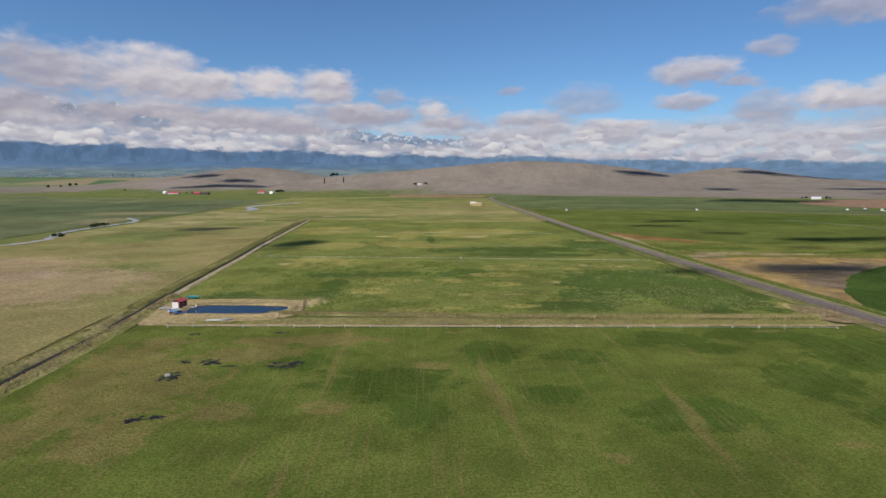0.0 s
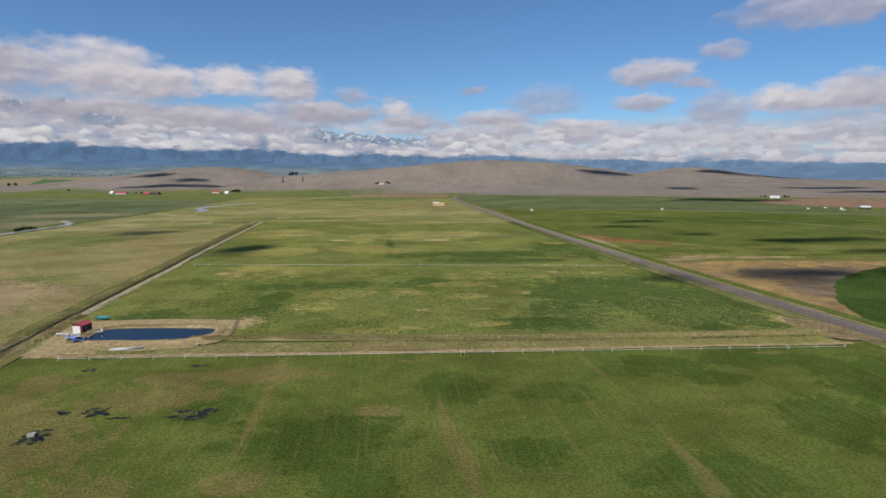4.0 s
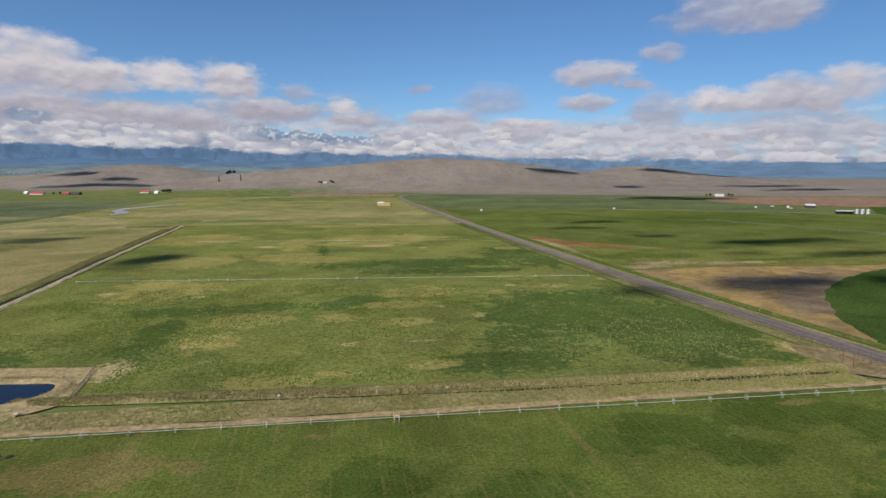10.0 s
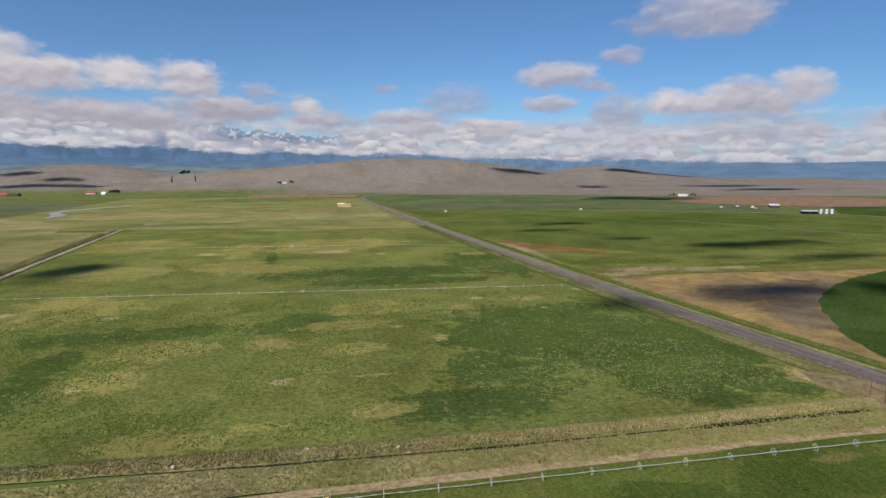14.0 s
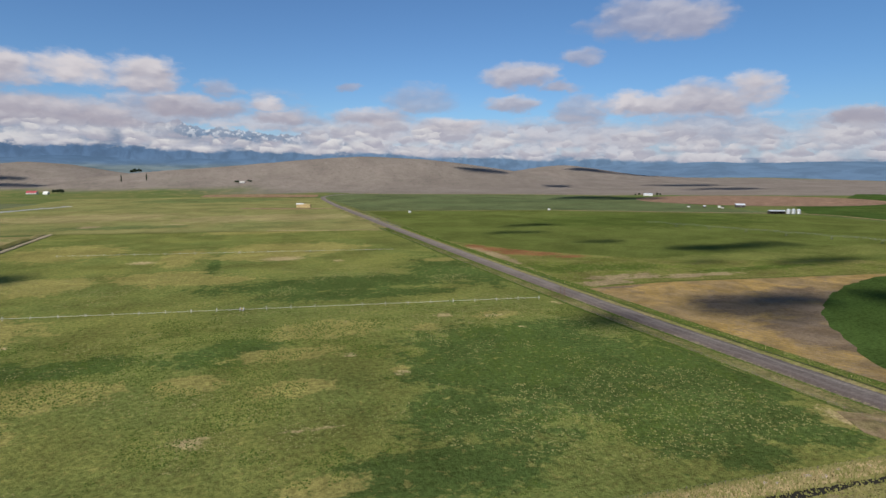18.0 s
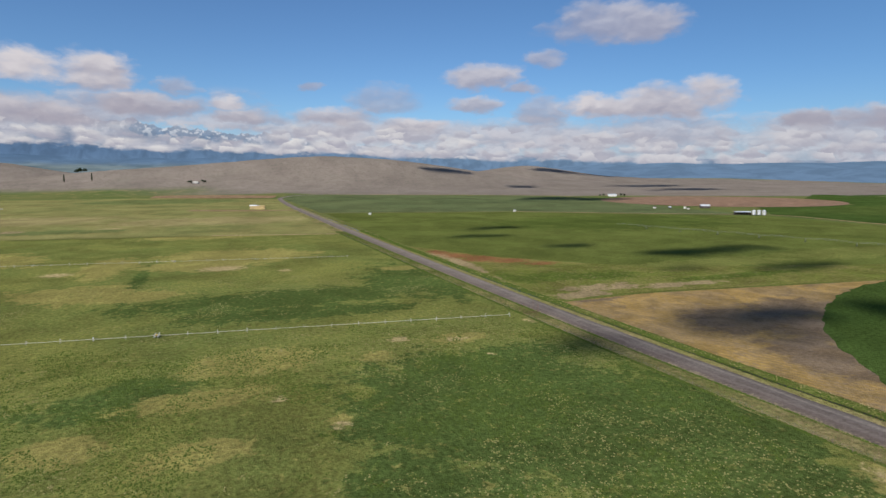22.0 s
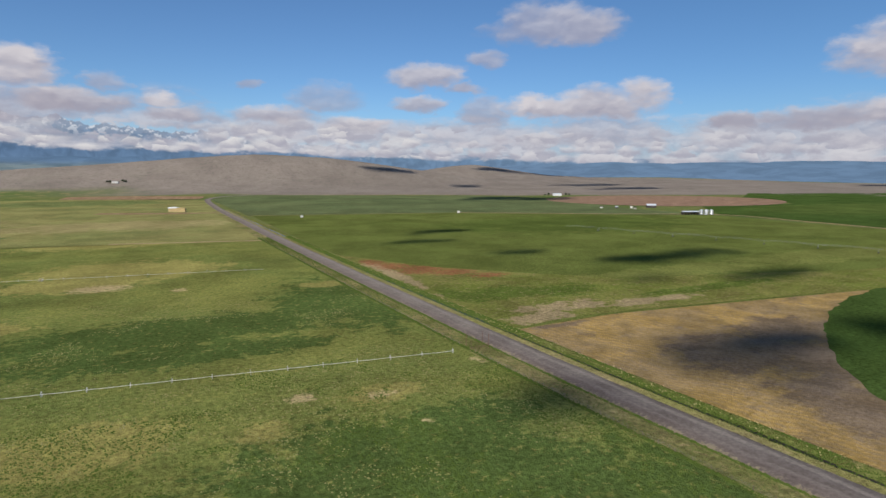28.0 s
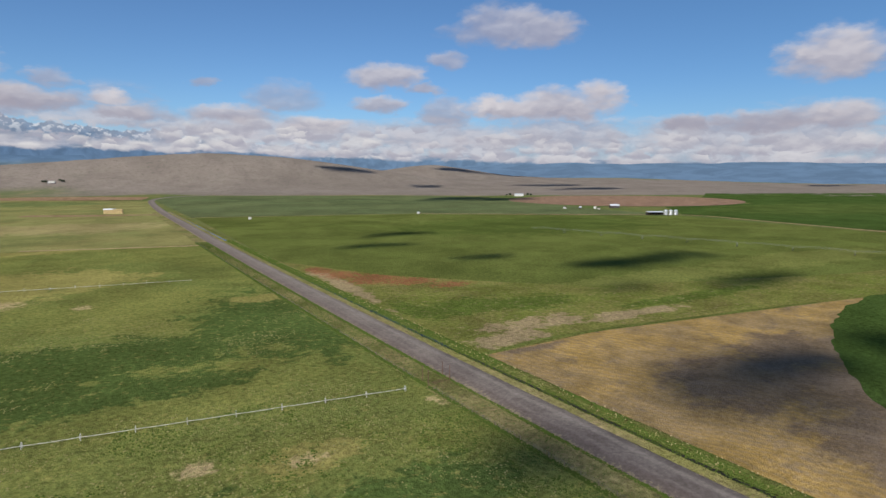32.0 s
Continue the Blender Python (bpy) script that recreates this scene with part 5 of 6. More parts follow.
    for y, z in ((0, 0.5), (0.7, 0.5), (0.35, 1.1)):
        part("boom", Solid().tube((0, y, z), (6.2, y, z), 0.10, 6).mesh("boom", M_PALEBLUE), boom)
    for i in range(6):
        part("brace", Solid().tube((i, 0, 0.5), (i + 1, 0.35, 1.1), 0.05, 4).tube((i, 0.7, 0.5), (i + 1, 0.35, 1.1), 0.05, 4).mesh("brace", M_STEEL), boom)
    for x in (0.5, 5.5):
        part("stand", Solid().box(x, -0.2, -0.2, x + 0.15, 0.9, 0.45).mesh("stand", M_RUST), boom)
    wagon = thing("feed_wagon", "teal steel feed trough wagon behind the pond", "wagon", "", (-125.2, 334.4, 0.3), -2)
    part("tub", Solid().prism([(-0.7, 0.5), (-1.1, 1.5), (-1.0, 1.5), (-0.62, 0.6), (0.62, 0.6), (1.0, 1.5), (1.1, 1.5), (0.7, 0.5)], -3.2, 3.2).mesh("tub", M_TEAL), wagon, m=pose(0, 0, 0, 0, 0, 90))
    for x in (-3.2, 3.2):
        part("end_panel", Solid().box(x - 0.05, -0.85, 0.5, x + 0.05, 0.85, 1.5).mesh("end_panel", M_TEAL), wagon)
    for x in (-2.2, 2.2):
        for y in (-0.8, 0.8):
            part("tyre", Solid().ring((0, 0, 0), (0, 1, 0), 0.25, 0.1, 14, 6).tube((0, -0.08, 0), (0, 0.08, 0), 0.18, 10).mesh("tyre", M_RUBBER, True), wagon, m=pose(x, y, 0.35))


pump_station()


def puddle(x, y, rx, ry, seed):
    out = []
    for i in range(40):
        a = 2 * math.pi * i / 40
        w = 0.80 + 0.55 * float(fractal(2.2 * math.cos(a) + seed * 9, 2.2 * math.sin(a) + seed, seed, 4))
        out.append((x + rx * max(w, 0.3) * math.cos(a), y + ry * max(w, 0.3) * math.sin(a)))
    sheet("puddle", out, 1.2, 0.13, M_MUD, "dark wet mud patch in the hay field", "mud")


for i, (x, y, rx, ry) in enumerate([(-81, 199, 5.5, 4.5), (-75, 162, 3.5, 2.5), (-69, 163, 3, 1.6), (-71, 215, 4, 3.5), (-43.5, 211, 6.5, 4.5), (-38, 213.5, 3, 1.6), (-82, 216, 2.6, 2.0),
                                    (-93, 256, 3.5, 2), (-55, 257, 4, 1.6), (-62, 210, 4, 0.8)]):
    puddle(x, y, rx, ry, 60 + i)
trough = thing("water_trough", "small pale concrete trough standing in a mud patch", "trough", "", (-81.6, 200.2, 0.1), 10)
part("basin", Solid().prism([(-0.9, 0), (-0.9, 0.7), (-0.75, 0.7), (-0.7, 0.2), (0.7, 0.2), (0.75, 0.7), (0.9, 0.7), (0.9, 0)], -0.6, 0.6).mesh("basin", M_CONCRETE), trough)
part("end_wall", Solid().box(-0.9, -0.7, 0, 0.9, -0.6, 0.72).mesh("end_wall", M_CONCRETE), trough)
part("end_wall", Solid().box(-0.9, 0.6, 0, 0.9, 0.7, 0.72).mesh("end_wall", M_CONCRETE), trough)


# ---- farmsteads ----
def haystack():
    root = thing("haystack", "long stack of golden hay bales half under white tarp", "haystack", "", (121.5, 1373, 0.1), -27)
    rng = random.Random(8)
    bale = Solid().box(0, 0, 0, 2.36, 1.2, 1.22, 0.08).mesh("bale", M_HAY)
    for i in range(12):
        for z in range(6 if i > 0 else 5):
            for y in range(2):
                part("bale", bale, root, m=pose(i * 2.4 + rng.uniform(-0.05, 0.05), y * 3.0 + rng.uniform(-0.15, 0.1), z * 1.24, 0, 0, rng.uniform(-1, 1)))
    part("bale_core", Solid().box(0.2, 1.1, 0, 28.4, 3.1, 7.3).mesh("bale_core", M_HAY), root)
    part("tarp", Solid().prism([(-0.4, 7.5), (-0.4, 8.0), (7, 8.5), (14.6, 8.1), (14.6, 7.5)], -0.5, 4.8).prism([(-0.45, 6.2), (-0.45, 7.6), (14.6, 7.6), (14.6, 6.6)], -0.62, -0.5).mesh("tarp", M_TARP), root, "white weathered tarp")
    part("tarp", Solid().prism([(14.8, 7.5), (14.8, 7.7), (18.5, 7.65), (18.5, 7.5)], -0.4, 4.6).mesh("tarp", M_PALEBLUE), root, "pale blue tarp corner")


haystack()


def silo():
    root = thing("grain_bin", "round corrugated steel grain bin with cone roof", "silo", "grain bins", (0, 0, 0))
    s = Solid()
    for i in range(14):
        s.tube((0, 0, i * 0.72), (0, 0, i * 0.72 + 0.36), 4.6, 28, 4.72).tube((0, 0, i * 0.72 + 0.36), (0, 0, i * 0.72 + 0.72), 4.72, 28, 4.6)
    part("shell", s.mesh("shell", M_STEEL), root)
    part("roof", Solid().tube((0, 0, 10.1), (0, 0, 12.6), 4.95, 28, 0.5).mesh("roof", M_GREYROOF), root)
    part("cap", Solid().tube((0, 0, 12.6), (0, 0, 13.1), 0.6, 12).mesh("cap", M_STEEL), root)
    lad = Solid()
    for x in (-0.25, 0.25):
        lad.tube((x, -4.85, 0.2), (x, -4.85, 10.3), 0.04, 4)
    for i in range(24):
        lad.tube((-0.25, -4.85, 0.4 + i * 0.42), (0.25, -4.85, 0.4 + i * 0.42), 0.03, 4)
    part("ladder", lad.mesh("ladder", M_STEEL), root)
    return root


first = silo()
first.matrix_basis = pose(905.5, 918.5, 0.1, 0, 0, 40) @ Matrix.Scale(0.66, 4)
for x, y in ((898.5, 922.4), (891.5, 926.2)):
    copy_thing(first, pose(x, y, 0.1, 0, 0, 40))

barn = thing("open_shed", "long open-fronted shed with bright metal roof", "shed", "", (876, 935, 0.1), -29)
part("back_wall", Solid().box(-12, 4.6, 0, 12, 4.8, 3.6).mesh("back_wall", M_DARKWALL), barn)
part("end_wall", Solid().box(-12.2, -4.6, 0, -12, 4.8, 3.8).mesh("end_wall", M_DARKWALL), barn)
part("end_wall", Solid().box(12, -4.6, 0, 12.2, 4.8, 3.8).mesh("end_wall", M_DARKWALL), barn)
part("roof", Solid().prism([(-5.4, 4.5), (-5.4, 4.65), (0, 5.9), (5.4, 3.9), (5.4, 3.75), (0, 5.75)], -12.8, 12.8).mesh("roof", M_GREYROOF), barn, m=pose(0, 0, 0, 0, 0, 90))
for i in range(7):
    part("column", Solid().box(-12 + i * 3.95, -4.7, 0, -11.75 + i * 3.95, -4.45, 4.5).mesh("column", M_WOOD), barn)
for i in range(5):
    b = thing("hay_bale", "round hay bale under the shed roof", "bale", "bales in the shed", (876 - 8 + i * 4, 934.5 - (i - 2) * 2.2, 0.1), -29)
    part("bale", Solid().tube((-0.8, 0, 0.8), (0.8, 0, 0.8), 0.8, 14).mesh("bale", M_HAY, True), b)
    part("net", Solid().ring((0, 0, 0.8), (1, 0, 0), 0.8, 0.03, 16, 4).mesh("net", M_WHITE), b)


def place(x, y, lift=0.0):
    return (x, y, float(land(x, y)) + lift)


WIN = [(1, -2.5, -1.3, 1.2, 2.3), (1, 1.0, 2.2, 1.2, 2.3), (-1, -2.5, -1.3, 1.2, 2.3), (-1, 1.0, 2.2, 1.2, 2.3)]
building("barn", "long white farm barn with pale metal roof", "barn", place(1138, 1622), 62, 11, 24, 4.6, 7.0, M_WHITE, M_GREYROOF, [(-1.8, 1.8, 0, 3.4, M_DARKWALL)], WIN)
building("barn", "dark-walled barn with pale roof beside the tilled field", "barn", place(958, 1096), 58, 10, 17, 4.5, 7.2, M_DARKWALL, M_GREYROOF, [(-2, 2, 0, 3.6, M_WHITE)], WIN)
for x, y, t, w, d, a, b in ((862, 1127, 40, 3.2, 5, M_WHITE, M_DARKWALL), (886, 1112, 70, 3, 5, M_DARKWALL, M_GREYROOF), (899, 1078, 55, 4, 4.4, M_CONCRETE, M_DARKWALL), (912, 1100, 30, 3, 4.4, M_WHITE, M_CONCRETE)):
    building("farm_shed", "small farmyard shed beside the dirt track", "shed", place(x, y), t, w, d, 2.6, 3.8, a, b, [(-0.6, 0.6, 0, 2.1, M_DARKWALL)], [(1, -0.8, 0.4, 1.0, 1.9)], group="farmyard sheds")
building("house", "white hillside house among dark trees", "house", place(-8, 2378), 75, 9, 18, 4.0, 6.4, M_WHITE, M_CONCRETE, [(-0.6, 0.6, 0, 2.1, M_DARKWALL)], WIN)
for x, y, t, w, d, wall, roof, lab in ((-960, 2275, 84, 15, 42, M_WHITE, M_REDROOF, "long white stable with bright red roof"), (-855, 2235, 80, 12, 24, M_REDWALL, M_REDROOF, "maroon barn with red roof"),
                                       (-818, 2215, 75, 13, 34, M_DARKWALL, M_DARKWALL, "dark weathered cattle barn"), (-1005, 2300, 70, 10, 14, M_WHITE, M_GREYROOF, "white farm cottage with grey roof"),
                                       (-620, 2270, 80, 13, 30, M_WHITE, M_REDROOF, "low red-roofed farm barn"), (-575, 2245, 65, 10, 16, M_WHITE, M_WHITE, "white farmhouse beside dark trees")):
    building("farm_barn" if "barn" in lab or "stable" in lab else "farmhouse", lab + " across the creek", "barn" if "barn" in lab or "stable" in lab else "house", place(x, y), t, w, d, 3.4, 9.2, wall, roof, [(-1.5, 1.5, 0, 3.2, M_DARKWALL)], WIN)


def control_box(x, y):
    root = thing("pivot_box", "small white pump box standing in the crop", "box", "white field boxes", (x, y, 0.1))
    part("cabinet", Solid().box(-2.0, -1.2, 0.3, 2.0, 1.2, 3.0, 0.1).mesh("cabinet", M_WHITE), root)
    part("lid", Solid().prism([(-2.2, 3.0), (-2.2, 3.1), (0, 3.5), (2.2, 3.1), (2.2, 3.0)], -1.4, 1.4).mesh("lid", M_GREYROOF), root)
    part("base", Solid().box(-2.1, -1.3, 0, 2.1, 1.3, 0.3).mesh("base", M_CONCRETE), root)


control_box(559, 1136)
control_box(300, 1155)


# ---- trees ----
def crown_mesh(lobes, count, size, mat, seed):
    rng = random.Random(seed)
    v, f = [], []
    for i in range(count):
        cx, cy, cz, rx, ry, rz = lobes[i % len(lobes)]
        a, u = rng.uniform(0, 6.283), rng.uniform(-1, 1)
        d = rng.uniform(0.55, 1.08)
        s = math.sqrt(1 - u * u)
        c = Vector((cx + rx * d * s * math.cos(a), cy + ry * d * s * math.sin(a), cz + rz * d * u))
        q = Euler((rng.uniform(-1.2, 1.2), rng.uniform(-1.2, 1.2), rng.uniform(0, 6.28))).to_quaternion()
        w = size * rng.uniform(0.6, 1.4)
        n = len(v)
        v += [c + q @ Vector(p) * w for p in ((-0.5, -0.3, 0), (0.45, -0.45, 0.12), (0.6, 0.35, -0.08), (-0.1, 0.6, 0.15), (-0.6, 0.25, 0))]
        f.append((n, n + 1, n + 2, n + 3, n + 4))
    return mesh_of("crown", v, f, mat)


def tree(label, category, height, lobes, leaf, mat, seed, count=420, group="farm trees"):
    root = thing("tree", label, category, group, (0, 0, 0))
    s = Solid().tube((0, 0, -0.3), (0.1, 0, height * 0.45), height * 0.035, 8, height * 0.02).tube((0.1, 0, height * 0.45), (0, 0.1, height * 0.85), height * 0.02, 7, height * 0.006)
    for cx, cy, cz, rx, ry, rz in lobes:
        s.tube((0.05, 0, min(height * 0.5, cz * 0.6)), (cx, cy, cz), height * 0.012, 5, height * 0.004)
    part("trunk", s.mesh("trunk", M_BARK), root)
    part("crown", crown_mesh(lobes, count, leaf, mat, seed), root)
    return root


round_tree = tree("broad dark green shade tree by the farm", "tree", 11, [(0, 0, 7.5, 3.6, 3.4, 3.0), (2.6, 0.8, 6.0, 2.6, 2.4, 2.2), (-2.4, -0.6, 6.2, 2.7, 2.6, 2.3), (0.4, -2.3, 5.6, 2.4, 2.2, 2.0), (-0.3, 2.4, 6.6, 2.3, 2.2, 2.1)], 1.0, M_LEAF, 5)
round_tree.matrix_basis = pose(*place(-22, 2376))
for x, y, k in ((-30, 2380, 0.8), (14, 2384, 1.0), (22, 2380, 0.85), (-560, 2262, 1.25), (-548, 2255, 1.4), (-536, 2262, 1.2), (-545, 2275, 1.3), (-800, 2205, 0.9), (-880, 2250, 0.9), (-905, 2262, 0.8),
                (-400, 2650, 1.9), (-385, 2655, 1.6), (-412, 2656, 1.5), (-1290, 3200, 2.2), (-1580, 2700, 1.5), (-1610, 2705, 1.7), (-1650, 2700, 1.2), (-1700, 2690, 1.4), (-1220, 2420, 1.0),
                (1118, 1636, 0.8), (1160, 1610, 0.9), (1168, 1606, 0.7), (1108, 1640, 0.6)):
    copy_thing(round_tree, pose(*place(x, y), 0, 0, (x * 7) % 360) @ Matrix.Scale(k, 4))
poplar = tree("tall narrow dark poplar standing alone", "tree", 24, [(0, 0, 5 + i * 2.9, 2.3 - abs(i - 2) * 0.3, 2.2 - abs(i - 2) * 0.3, 2.6) for i in range(7)], 1.2, M_LEAF, 6, 520)
poplar.matrix_basis = pose(*place(-325, 2432))
copy_thing(poplar, pose(*place(-405, 2436), 0, 0, 70) @ Matrix.Scale(1.05, 4))


def bush_at(x, y, k, first=[]):
    if not first:
        root = thing("bush", "scrubby willow bush on the creek bank", "bush", "creek bushes", (0, 0, 0))
        s = Solid()
        for i in range(6):
            s.tube((0.1 * i - 0.3, 0, -0.2), (math.cos(i) * 1.6, math.sin(i) * 1.4, 2.2), 0.06, 5, 0.02)
        part("stem", s.mesh("stem", M_BARK), root)
        part("crown", crown_mesh([(0, 0, 1.6, 1.8, 1.6, 1.3), (1.5, 0.3, 1.2, 1.3, 1.2, 1.0), (-1.4, -0.3, 1.3, 1.4, 1.2, 1.1)], 240, 0.6, M_WILLOW, 9), root)
        first.append(root)
        root.matrix_basis = pose(*place(x, y)) @ Matrix.Scale(k, 4)
        return
    copy_thing(first[0], pose(*place(x, y), 0, 0, (x * 13) % 360) @ Matrix.Scale(k / first[0].scale[0], 4))


rng = random.Random(3)
for x, y, n in ((-434, 706, 5), (-466, 860, 6), (-470, 845, 4), (-478, 615, 2)):
    for i in range(n):
        bush_at(x + rng.uniform(-9, 9), y + rng.uniform(-14, 14), rng.uniform(0.8, 1.5))


# ---- grass clumps, reeds and stones ----
def clumps(name, x, y, z, size, tall, mat, label, blades=4, seed=0):
    rs = np.random.RandomState(seed)
    n = len(x)
    size = size * rs.uniform(0.6, 1.4, n)
    v = np.zeros((n, blades, 3, 3))
    a = rs.uniform(0, 2 * np.pi, (n, blades))
    lean = rs.uniform(0.2, 1.0, (n, blades))
    h = tall * size[:, None] * rs.uniform(0.6, 1.2, (n, blades))
    for k, off in enumerate((-0.9, 0.9)):
        v[:, :, k, 0] = x[:, None] + size[:, None] * 0.55 * np.cos(a + off)
        v[:, :, k, 1] = y[:, None] + size[:, None] * 0.55 * np.sin(a + off)
        v[:, :, k, 2] = z[:, None] - 0.03
    v[:, :, 2, 0] = x[:, None] + size[:, None] * 0.4 * lean * np.cos(a)
    v[:, :, 2, 1] = y[:, None] + size[:, None] * 0.4 * lean * np.sin(a)
    v[:, :, 2, 2] = z[:, None] + h
    v = v.reshape(-1, 3)
    me = bpy.data.meshes.new(name)
    t = len(v) // 3
    me.vertices.add(len(v))
    me.vertices.foreach_set("co", v.ravel().astype(np.float32))
    me.loops.add(len(v))
    me.loops.foreach_set("vertex_index", np.arange(len(v), dtype=np.int32))
    me.polygons.add(t)
    me.polygons.foreach_set("loop_start", np.arange(0, len(v), 3, dtype=np.int32))
    me.materials.append(mat)
    me.update()
    me.validate()
    return tagged(new(name, me), label, "grass", kind="stuff")


def tussocks(name, x, y, z, size, mat, label, seed=0):
    """Low rounded plants, one small lumpy cap each."""
    rs = np.random.RandomState(seed)
    n, m = len(x), 5
    r = size * rs.uniform(0.5, 1.5, n)
    v = np.zeros((n, m + 1, 3))
    turn = rs.uniform(0, 6.28, n)
    for i in range(m):
        a = turn + 2 * np.pi * i / m
        k = r * rs.uniform(0.7, 1.3, n)
        v[:, i] = np.column_stack([x + k * np.cos(a), y + k * np.sin(a), z - 0.04])
    v[:, m] = np.column_stack([x + r * rs.uniform(-0.3, 0.3, n), y + r * rs.uniform(-0.3, 0.3, n), z + r * rs.uniform(0.5, 0.9, n)])
    f = np.array([[i, (i + 1) % m, m] for i in range(m)])
    idx = (np.arange(n)[:, None, None] * (m + 1) + f[None]).reshape(-1).astype(np.int32)
    me = bpy.data.meshes.new(name)
    me.vertices.add(n * (m + 1))
    me.vertices.foreach_set("co", v.ravel().astype(np.float32))
    me.loops.add(len(idx))
    me.loops.foreach_set("vertex_index", idx)
    me.polygons.add(len(idx) // 3)
    me.polygons.foreach_set("loop_start", np.arange(0, len(idx), 3, dtype=np.int32))
    me.materials.append(mat)
    me.update()
    me.validate()
    return tagged(new(name, me), label, "grass", kind="stuff")


def strewn(n, x0, x1, y0, y1, cell, cut, seed):
    rs = np.random.RandomState(seed)
    x, y = rs.uniform(x0, x1, n), rs.uniform(y0, y1, n)
    keep = fractal(x / cell, y / cell, seed) + 0.5 * fractal(x / 5, y / 5, seed + 3, 2) > cut
    return x[keep], y[keep]


def along(line, n, w0, w1, seed):
    rs = np.random.RandomState(seed)
    pts = np.array(line, float)
    seg = np.hypot(*np.diff(pts, axis=0).T)
    s = rs.uniform(0, seg.sum(), n)
    i = np.clip(np.searchsorted(np.cumsum(seg), s), 0, len(seg) - 1)
    t = (s - np.concatenate([[0], np.cumsum(seg)])[i]) / seg[i]
    d = np.diff(pts, axis=0)[i] / seg[i][:, None]
    o = rs.uniform(w0, w1, n)
    p = pts[i] + np.diff(pts, axis=0)[i] * t[:, None]
    return p[:, 0] + d[:, 1] * o, p[:, 1] - d[:, 0] * o, o


x, y = strewn(90000, -120, 210, 290, 480, 26, 0.15, 5)
keep = (y > 296 - 0.07 * (x - 2)) & ~((x < -50) & (y < 340))
tussocks("weed_clumps", x[keep], y[keep], np.full(keep.sum(), 0.08), 0.25, M_CLUMP, "dark green weed clumps dotted through the hay meadow", 1)
x, y = strewn(70000, -115, 215, 60, 252, 30, 0.15, 8)
tussocks("meadow_tufts", x, y, np.full(len(x), 0.06), 0.20, M_CLUMP, "low green tufts in the mown field", 2)
x, y = strewn(60000, -130, 205, 292, 620, 34, 0.25, 15)
keep = (y > 296 - 0.07 * (x - 2)) & ~((x < -50) & (y < 340))
tussocks("pale_tufts", x[keep], y[keep], np.full(keep.sum(), 0.08), 0.22, M_SEDGE, "pale yellow-green tufts dotted through the hay meadow", 15)
BANK_O, BANK_Z = (-4.2, -2.2, 0.5, 2.2, 3.4), (0.05, 0.85, 1.05, 0.5, 0.05)
DITCH = [(-70, 295), (2, 287.6), (46, 283.2), (94, 279.6), (147, 276.8), (212, 274.2)]
x, y, o = along(DITCH, 6500, -2.2, 2.4, 3)
clumps("ditch_reeds", x, y, np.interp(o, BANK_O, BANK_Z), 0.42, 1.0, M_STRAW, "dry straw-coloured reeds on the ditch bank", seed=3)
x, y, o = along(DITCH, 6500, -4.5, 3.0, 4)
clumps("ditch_sedge", x, y, np.interp(o, BANK_O, BANK_Z), 0.5, 1.1, M_SEDGE, "green sedge mixed through the ditch reeds", seed=4)
x, y, o = along([(-110, 279), (5, 275.5), (90, 270), (210, 265)], 7000, -7, 5.5, 5)
clumps("strip_grass", x, y, np.full(len(x), 0.06), 0.45, 0.8, M_SEDGE, "rough grass beside the dirt track", seed=5)
CANAL = [(canal_x(v), v) for v in (60, 200, 300, 345, 400, 500, 623, 894)]
x, y, o = along(CANAL, 14000, -11, -1.0, 6)
clumps("canal_grass", x, y, np.interp(o, (-12, -9.5, -6.2, -3.6, -1.4), (0.04, 0.55, 1.15, 0.95, 0.1)), 0.5, 0.8, M_SEDGE, "long green and straw grass on the canal bank", seed=6)
x, y, o = along(CANAL[:4], 3000, 1.6, 8, 7)
clumps("canal_reeds", x, y, np.interp(o, (1.2, 2.8, 5.2, 9.9), (0.1, 0.75, 0.85, 0.05)), 0.5, 1.0, M_STRAW, "dry reeds along the canal edge", seed=7)
SIDE = [(road_x(v), v) for v in (200, 300, 400, 500, 600, 700, 900)]
x, y, o = along(SIDE, 13000, 12.2, 16.8, 8)
tussocks("roadside_weeds", x, y, np.interp(o, (11.8, 13.6, 15.2, 17.8), (0.1, 0.48, 0.72, 0.06)), 0.42, M_CLUMP, "dark weeds along the roadside ditch", 8)
x, y, o = along(SIDE, 8000, -8.3, -7.0, 18)
tussocks("road_edge_weeds", x, y, np.full(len(x), 0.14), 0.40, M_CLUMP, "dark weeds in a line along the road edge", 18)
x, y, o = along(SIDE, 9000, -17.6, -16.0, 28)
tussocks("fence_weeds", x, y, np.full(len(x), 0.12), 0.36, M_CLUMP, "dark weeds grown up along the wire fence", 28)
x, y, o = along(SIDE, 4500, 9.8, 12.4, 38)
tussocks("ditch_weeds", x, y, np.full(len(x), 0.15), 0.34, M_CLUMP, "dark weeds overhanging the roadside ditch", 38)
x, y, o = along(SIDE, 700, 12.5, 18.0, 9)
clumps("roadside_straw", x, y, np.interp(o, (11.8, 13.6, 15.2, 17.8), (0.1, 0.48, 0.72, 0.06)), 0.5, 0.9, M_STRAW, "dry straw tufts along the roadside ditch", seed=9)
x, y, o = along(SIDE, 6000, 6.6, 10.0, 10)
clumps("shoulder_grass", x, y, np.full(len(x), 0.12), 0.42, 0.7, M_SEDGE, "green grass on the road shoulder", seed=10)
x, y, o = along(SIDE, 9000, -17.5, -6.8, 11)
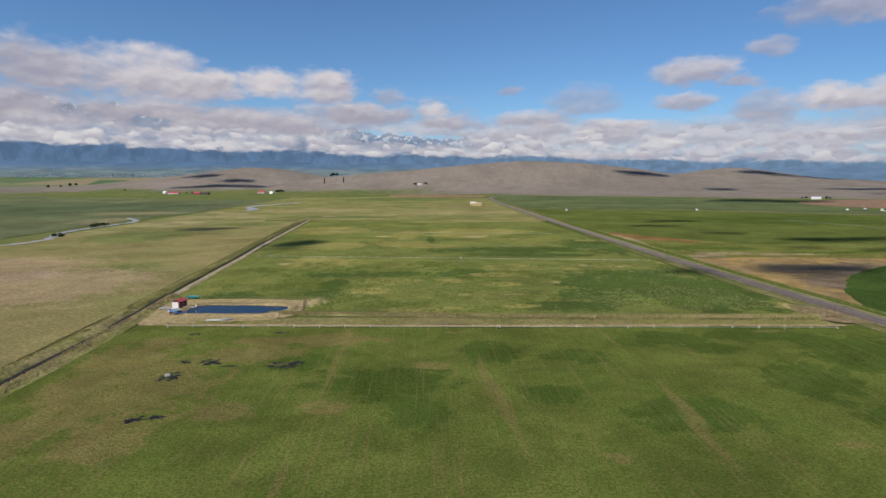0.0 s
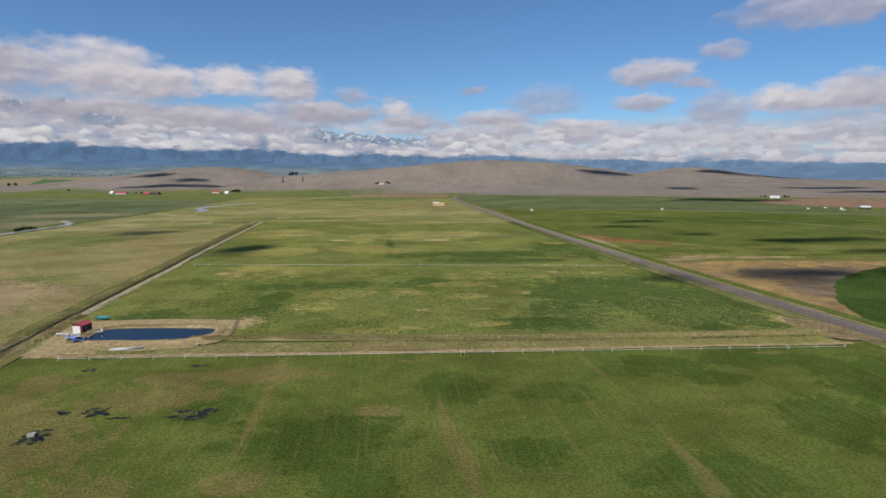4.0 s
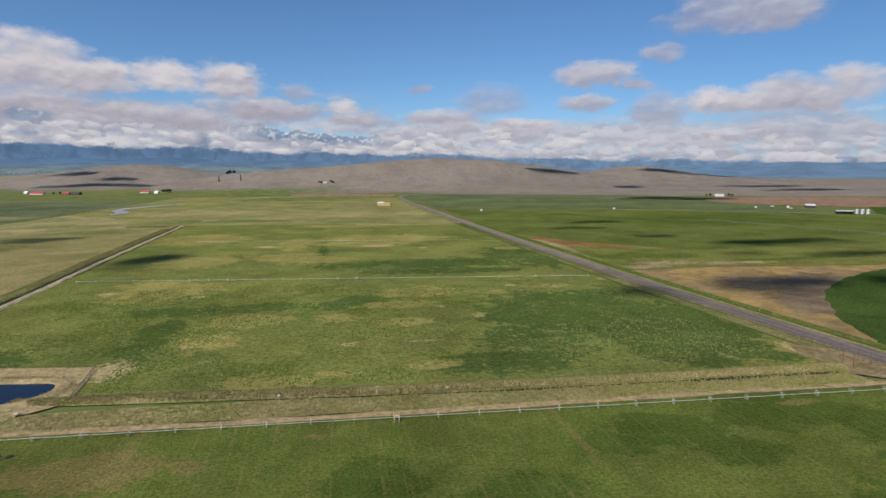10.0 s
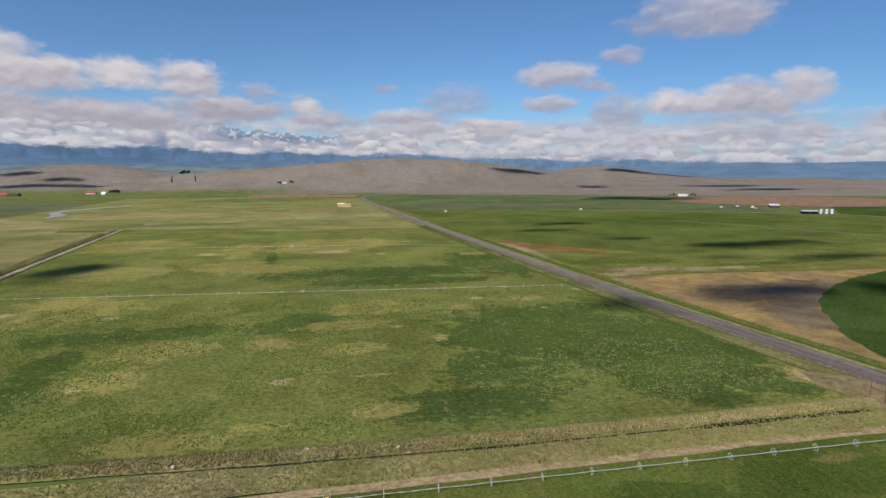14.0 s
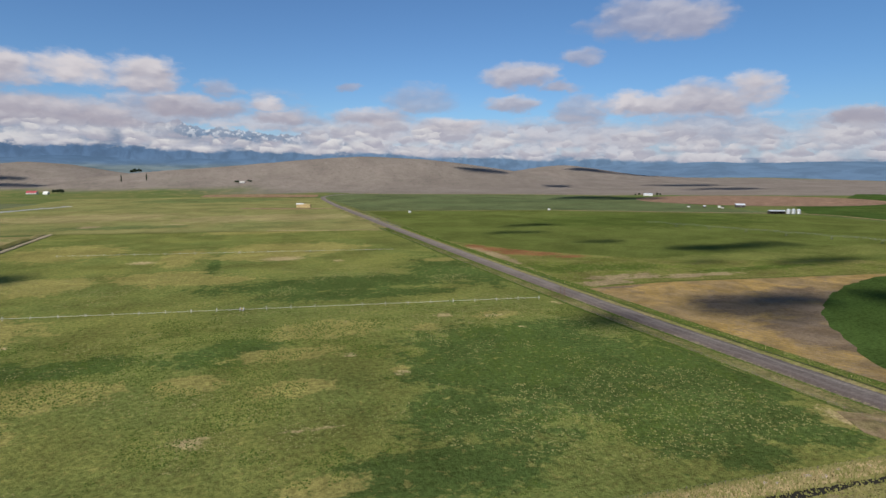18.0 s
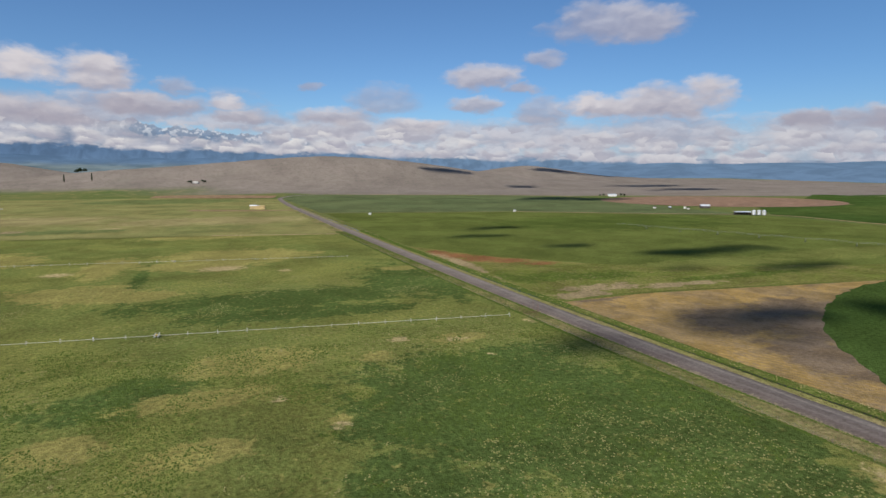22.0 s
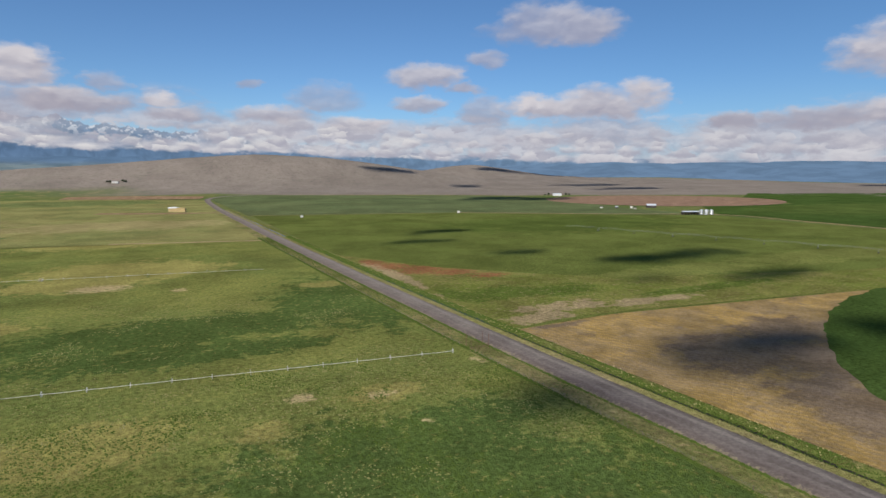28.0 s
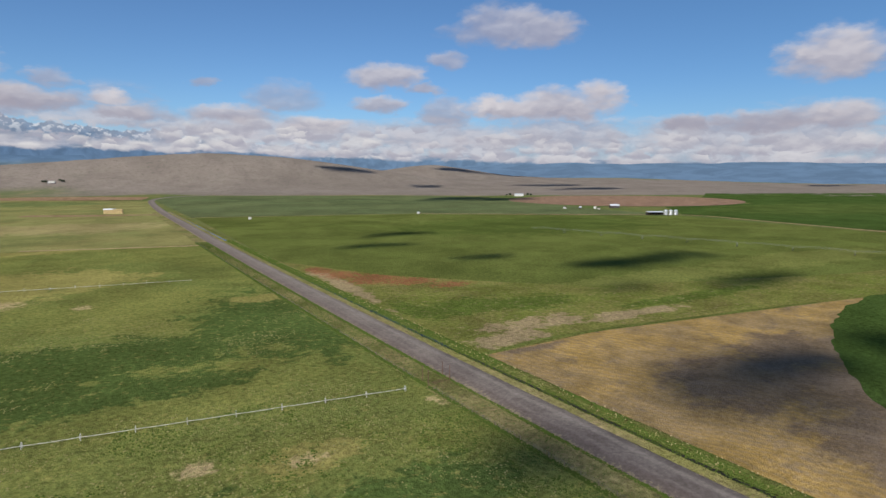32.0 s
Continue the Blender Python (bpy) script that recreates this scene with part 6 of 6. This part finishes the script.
clumps("verge_grass", x, y, np.full(len(x), 0.12), 0.42, 0.7, M_CLUMP, "rough grass along the fence line", seed=11)
x, y, o = along([(x, y) for x, y in POND] + [POND[0]], 2500, 0.5, 8, 12)
clumps("pond_grass", x, y, np.interp(o, (-0.9, 0.7, 2.4, 4.2, 6.4), (0.3, 0.9, 1.0, 0.65, 0.15)), 0.4, 0.7, M_STRAW, "dry tufts on the pond bank", seed=12)

rng = random.Random(17)
for x, y, k in [(43, 285.2, 0.8), (45, 285.0, 0.6), (66, 280.6, 0.7), (160, 277, 0.9), (163, 276.5, 0.7), (172, 276.4, 1.0), (176, 275.6, 0.8), (181, 276.2, 0.9), (12, 284, 0.6), (-22, 291, 0.6), (190, 275.4, 0.8), (-63, 284, 0.9)]:
    me = bmesh.new()
    bmesh.ops.create_icosphere(me, subdivisions=2, radius=k)
    for q in me.verts:
        q.co *= 1 + 0.25 * float(fractal(q.co.x * 2 + x, q.co.y * 2 + q.co.z, 3, 2))
        q.co.z *= 0.55
    data = bpy.data.meshes.new("stone")
    me.to_mesh(data)
    me.free()
    data.materials.append(M_ROCK)
    ob = tagged(new("stone", data), "pale rounded stone half sunk in the ditch bank", "stone", "ditch stones")
    ob.matrix_basis = pose(x, y, 0.85, 0, 0, rng.uniform(0, 360))


# ---- the far town ----
def far_town():
    rng = random.Random(23)
    s = Solid()
    for i in range(230):
        a, t = radians(rng.triangular(-38, -19, -29)), rng.triangular(0.26, 0.50, 0.36)
        r = 4548 + 110 * t
        x, y = CENTRE.x + r * math.sin(a), CENTRE.y + r * math.cos(a)
        z, w, d, h = -4 + 166 * t ** 0.8, rng.uniform(2, 6), rng.uniform(5, 8), rng.uniform(2, 3)
        s.box(x - w, y - d, z, x + w, y + d, z + h)
        s.add([(x - w, y - d, z + h), (x + w, y - d, z + h), (x + w, y + d, z + h), (x - w, y + d, z + h), (x - w, y, z + h + 1.5), (x + w, y, z + h + 1.5)],
              [(0, 1, 5, 4), (2, 3, 4, 5), (0, 4, 3), (1, 2, 5)])
    tagged(new("far_town", s.mesh("far_town", M_PALETOWN)), "pale scatter of small houses of a far valley town", "town", kind="stuff")


far_town()
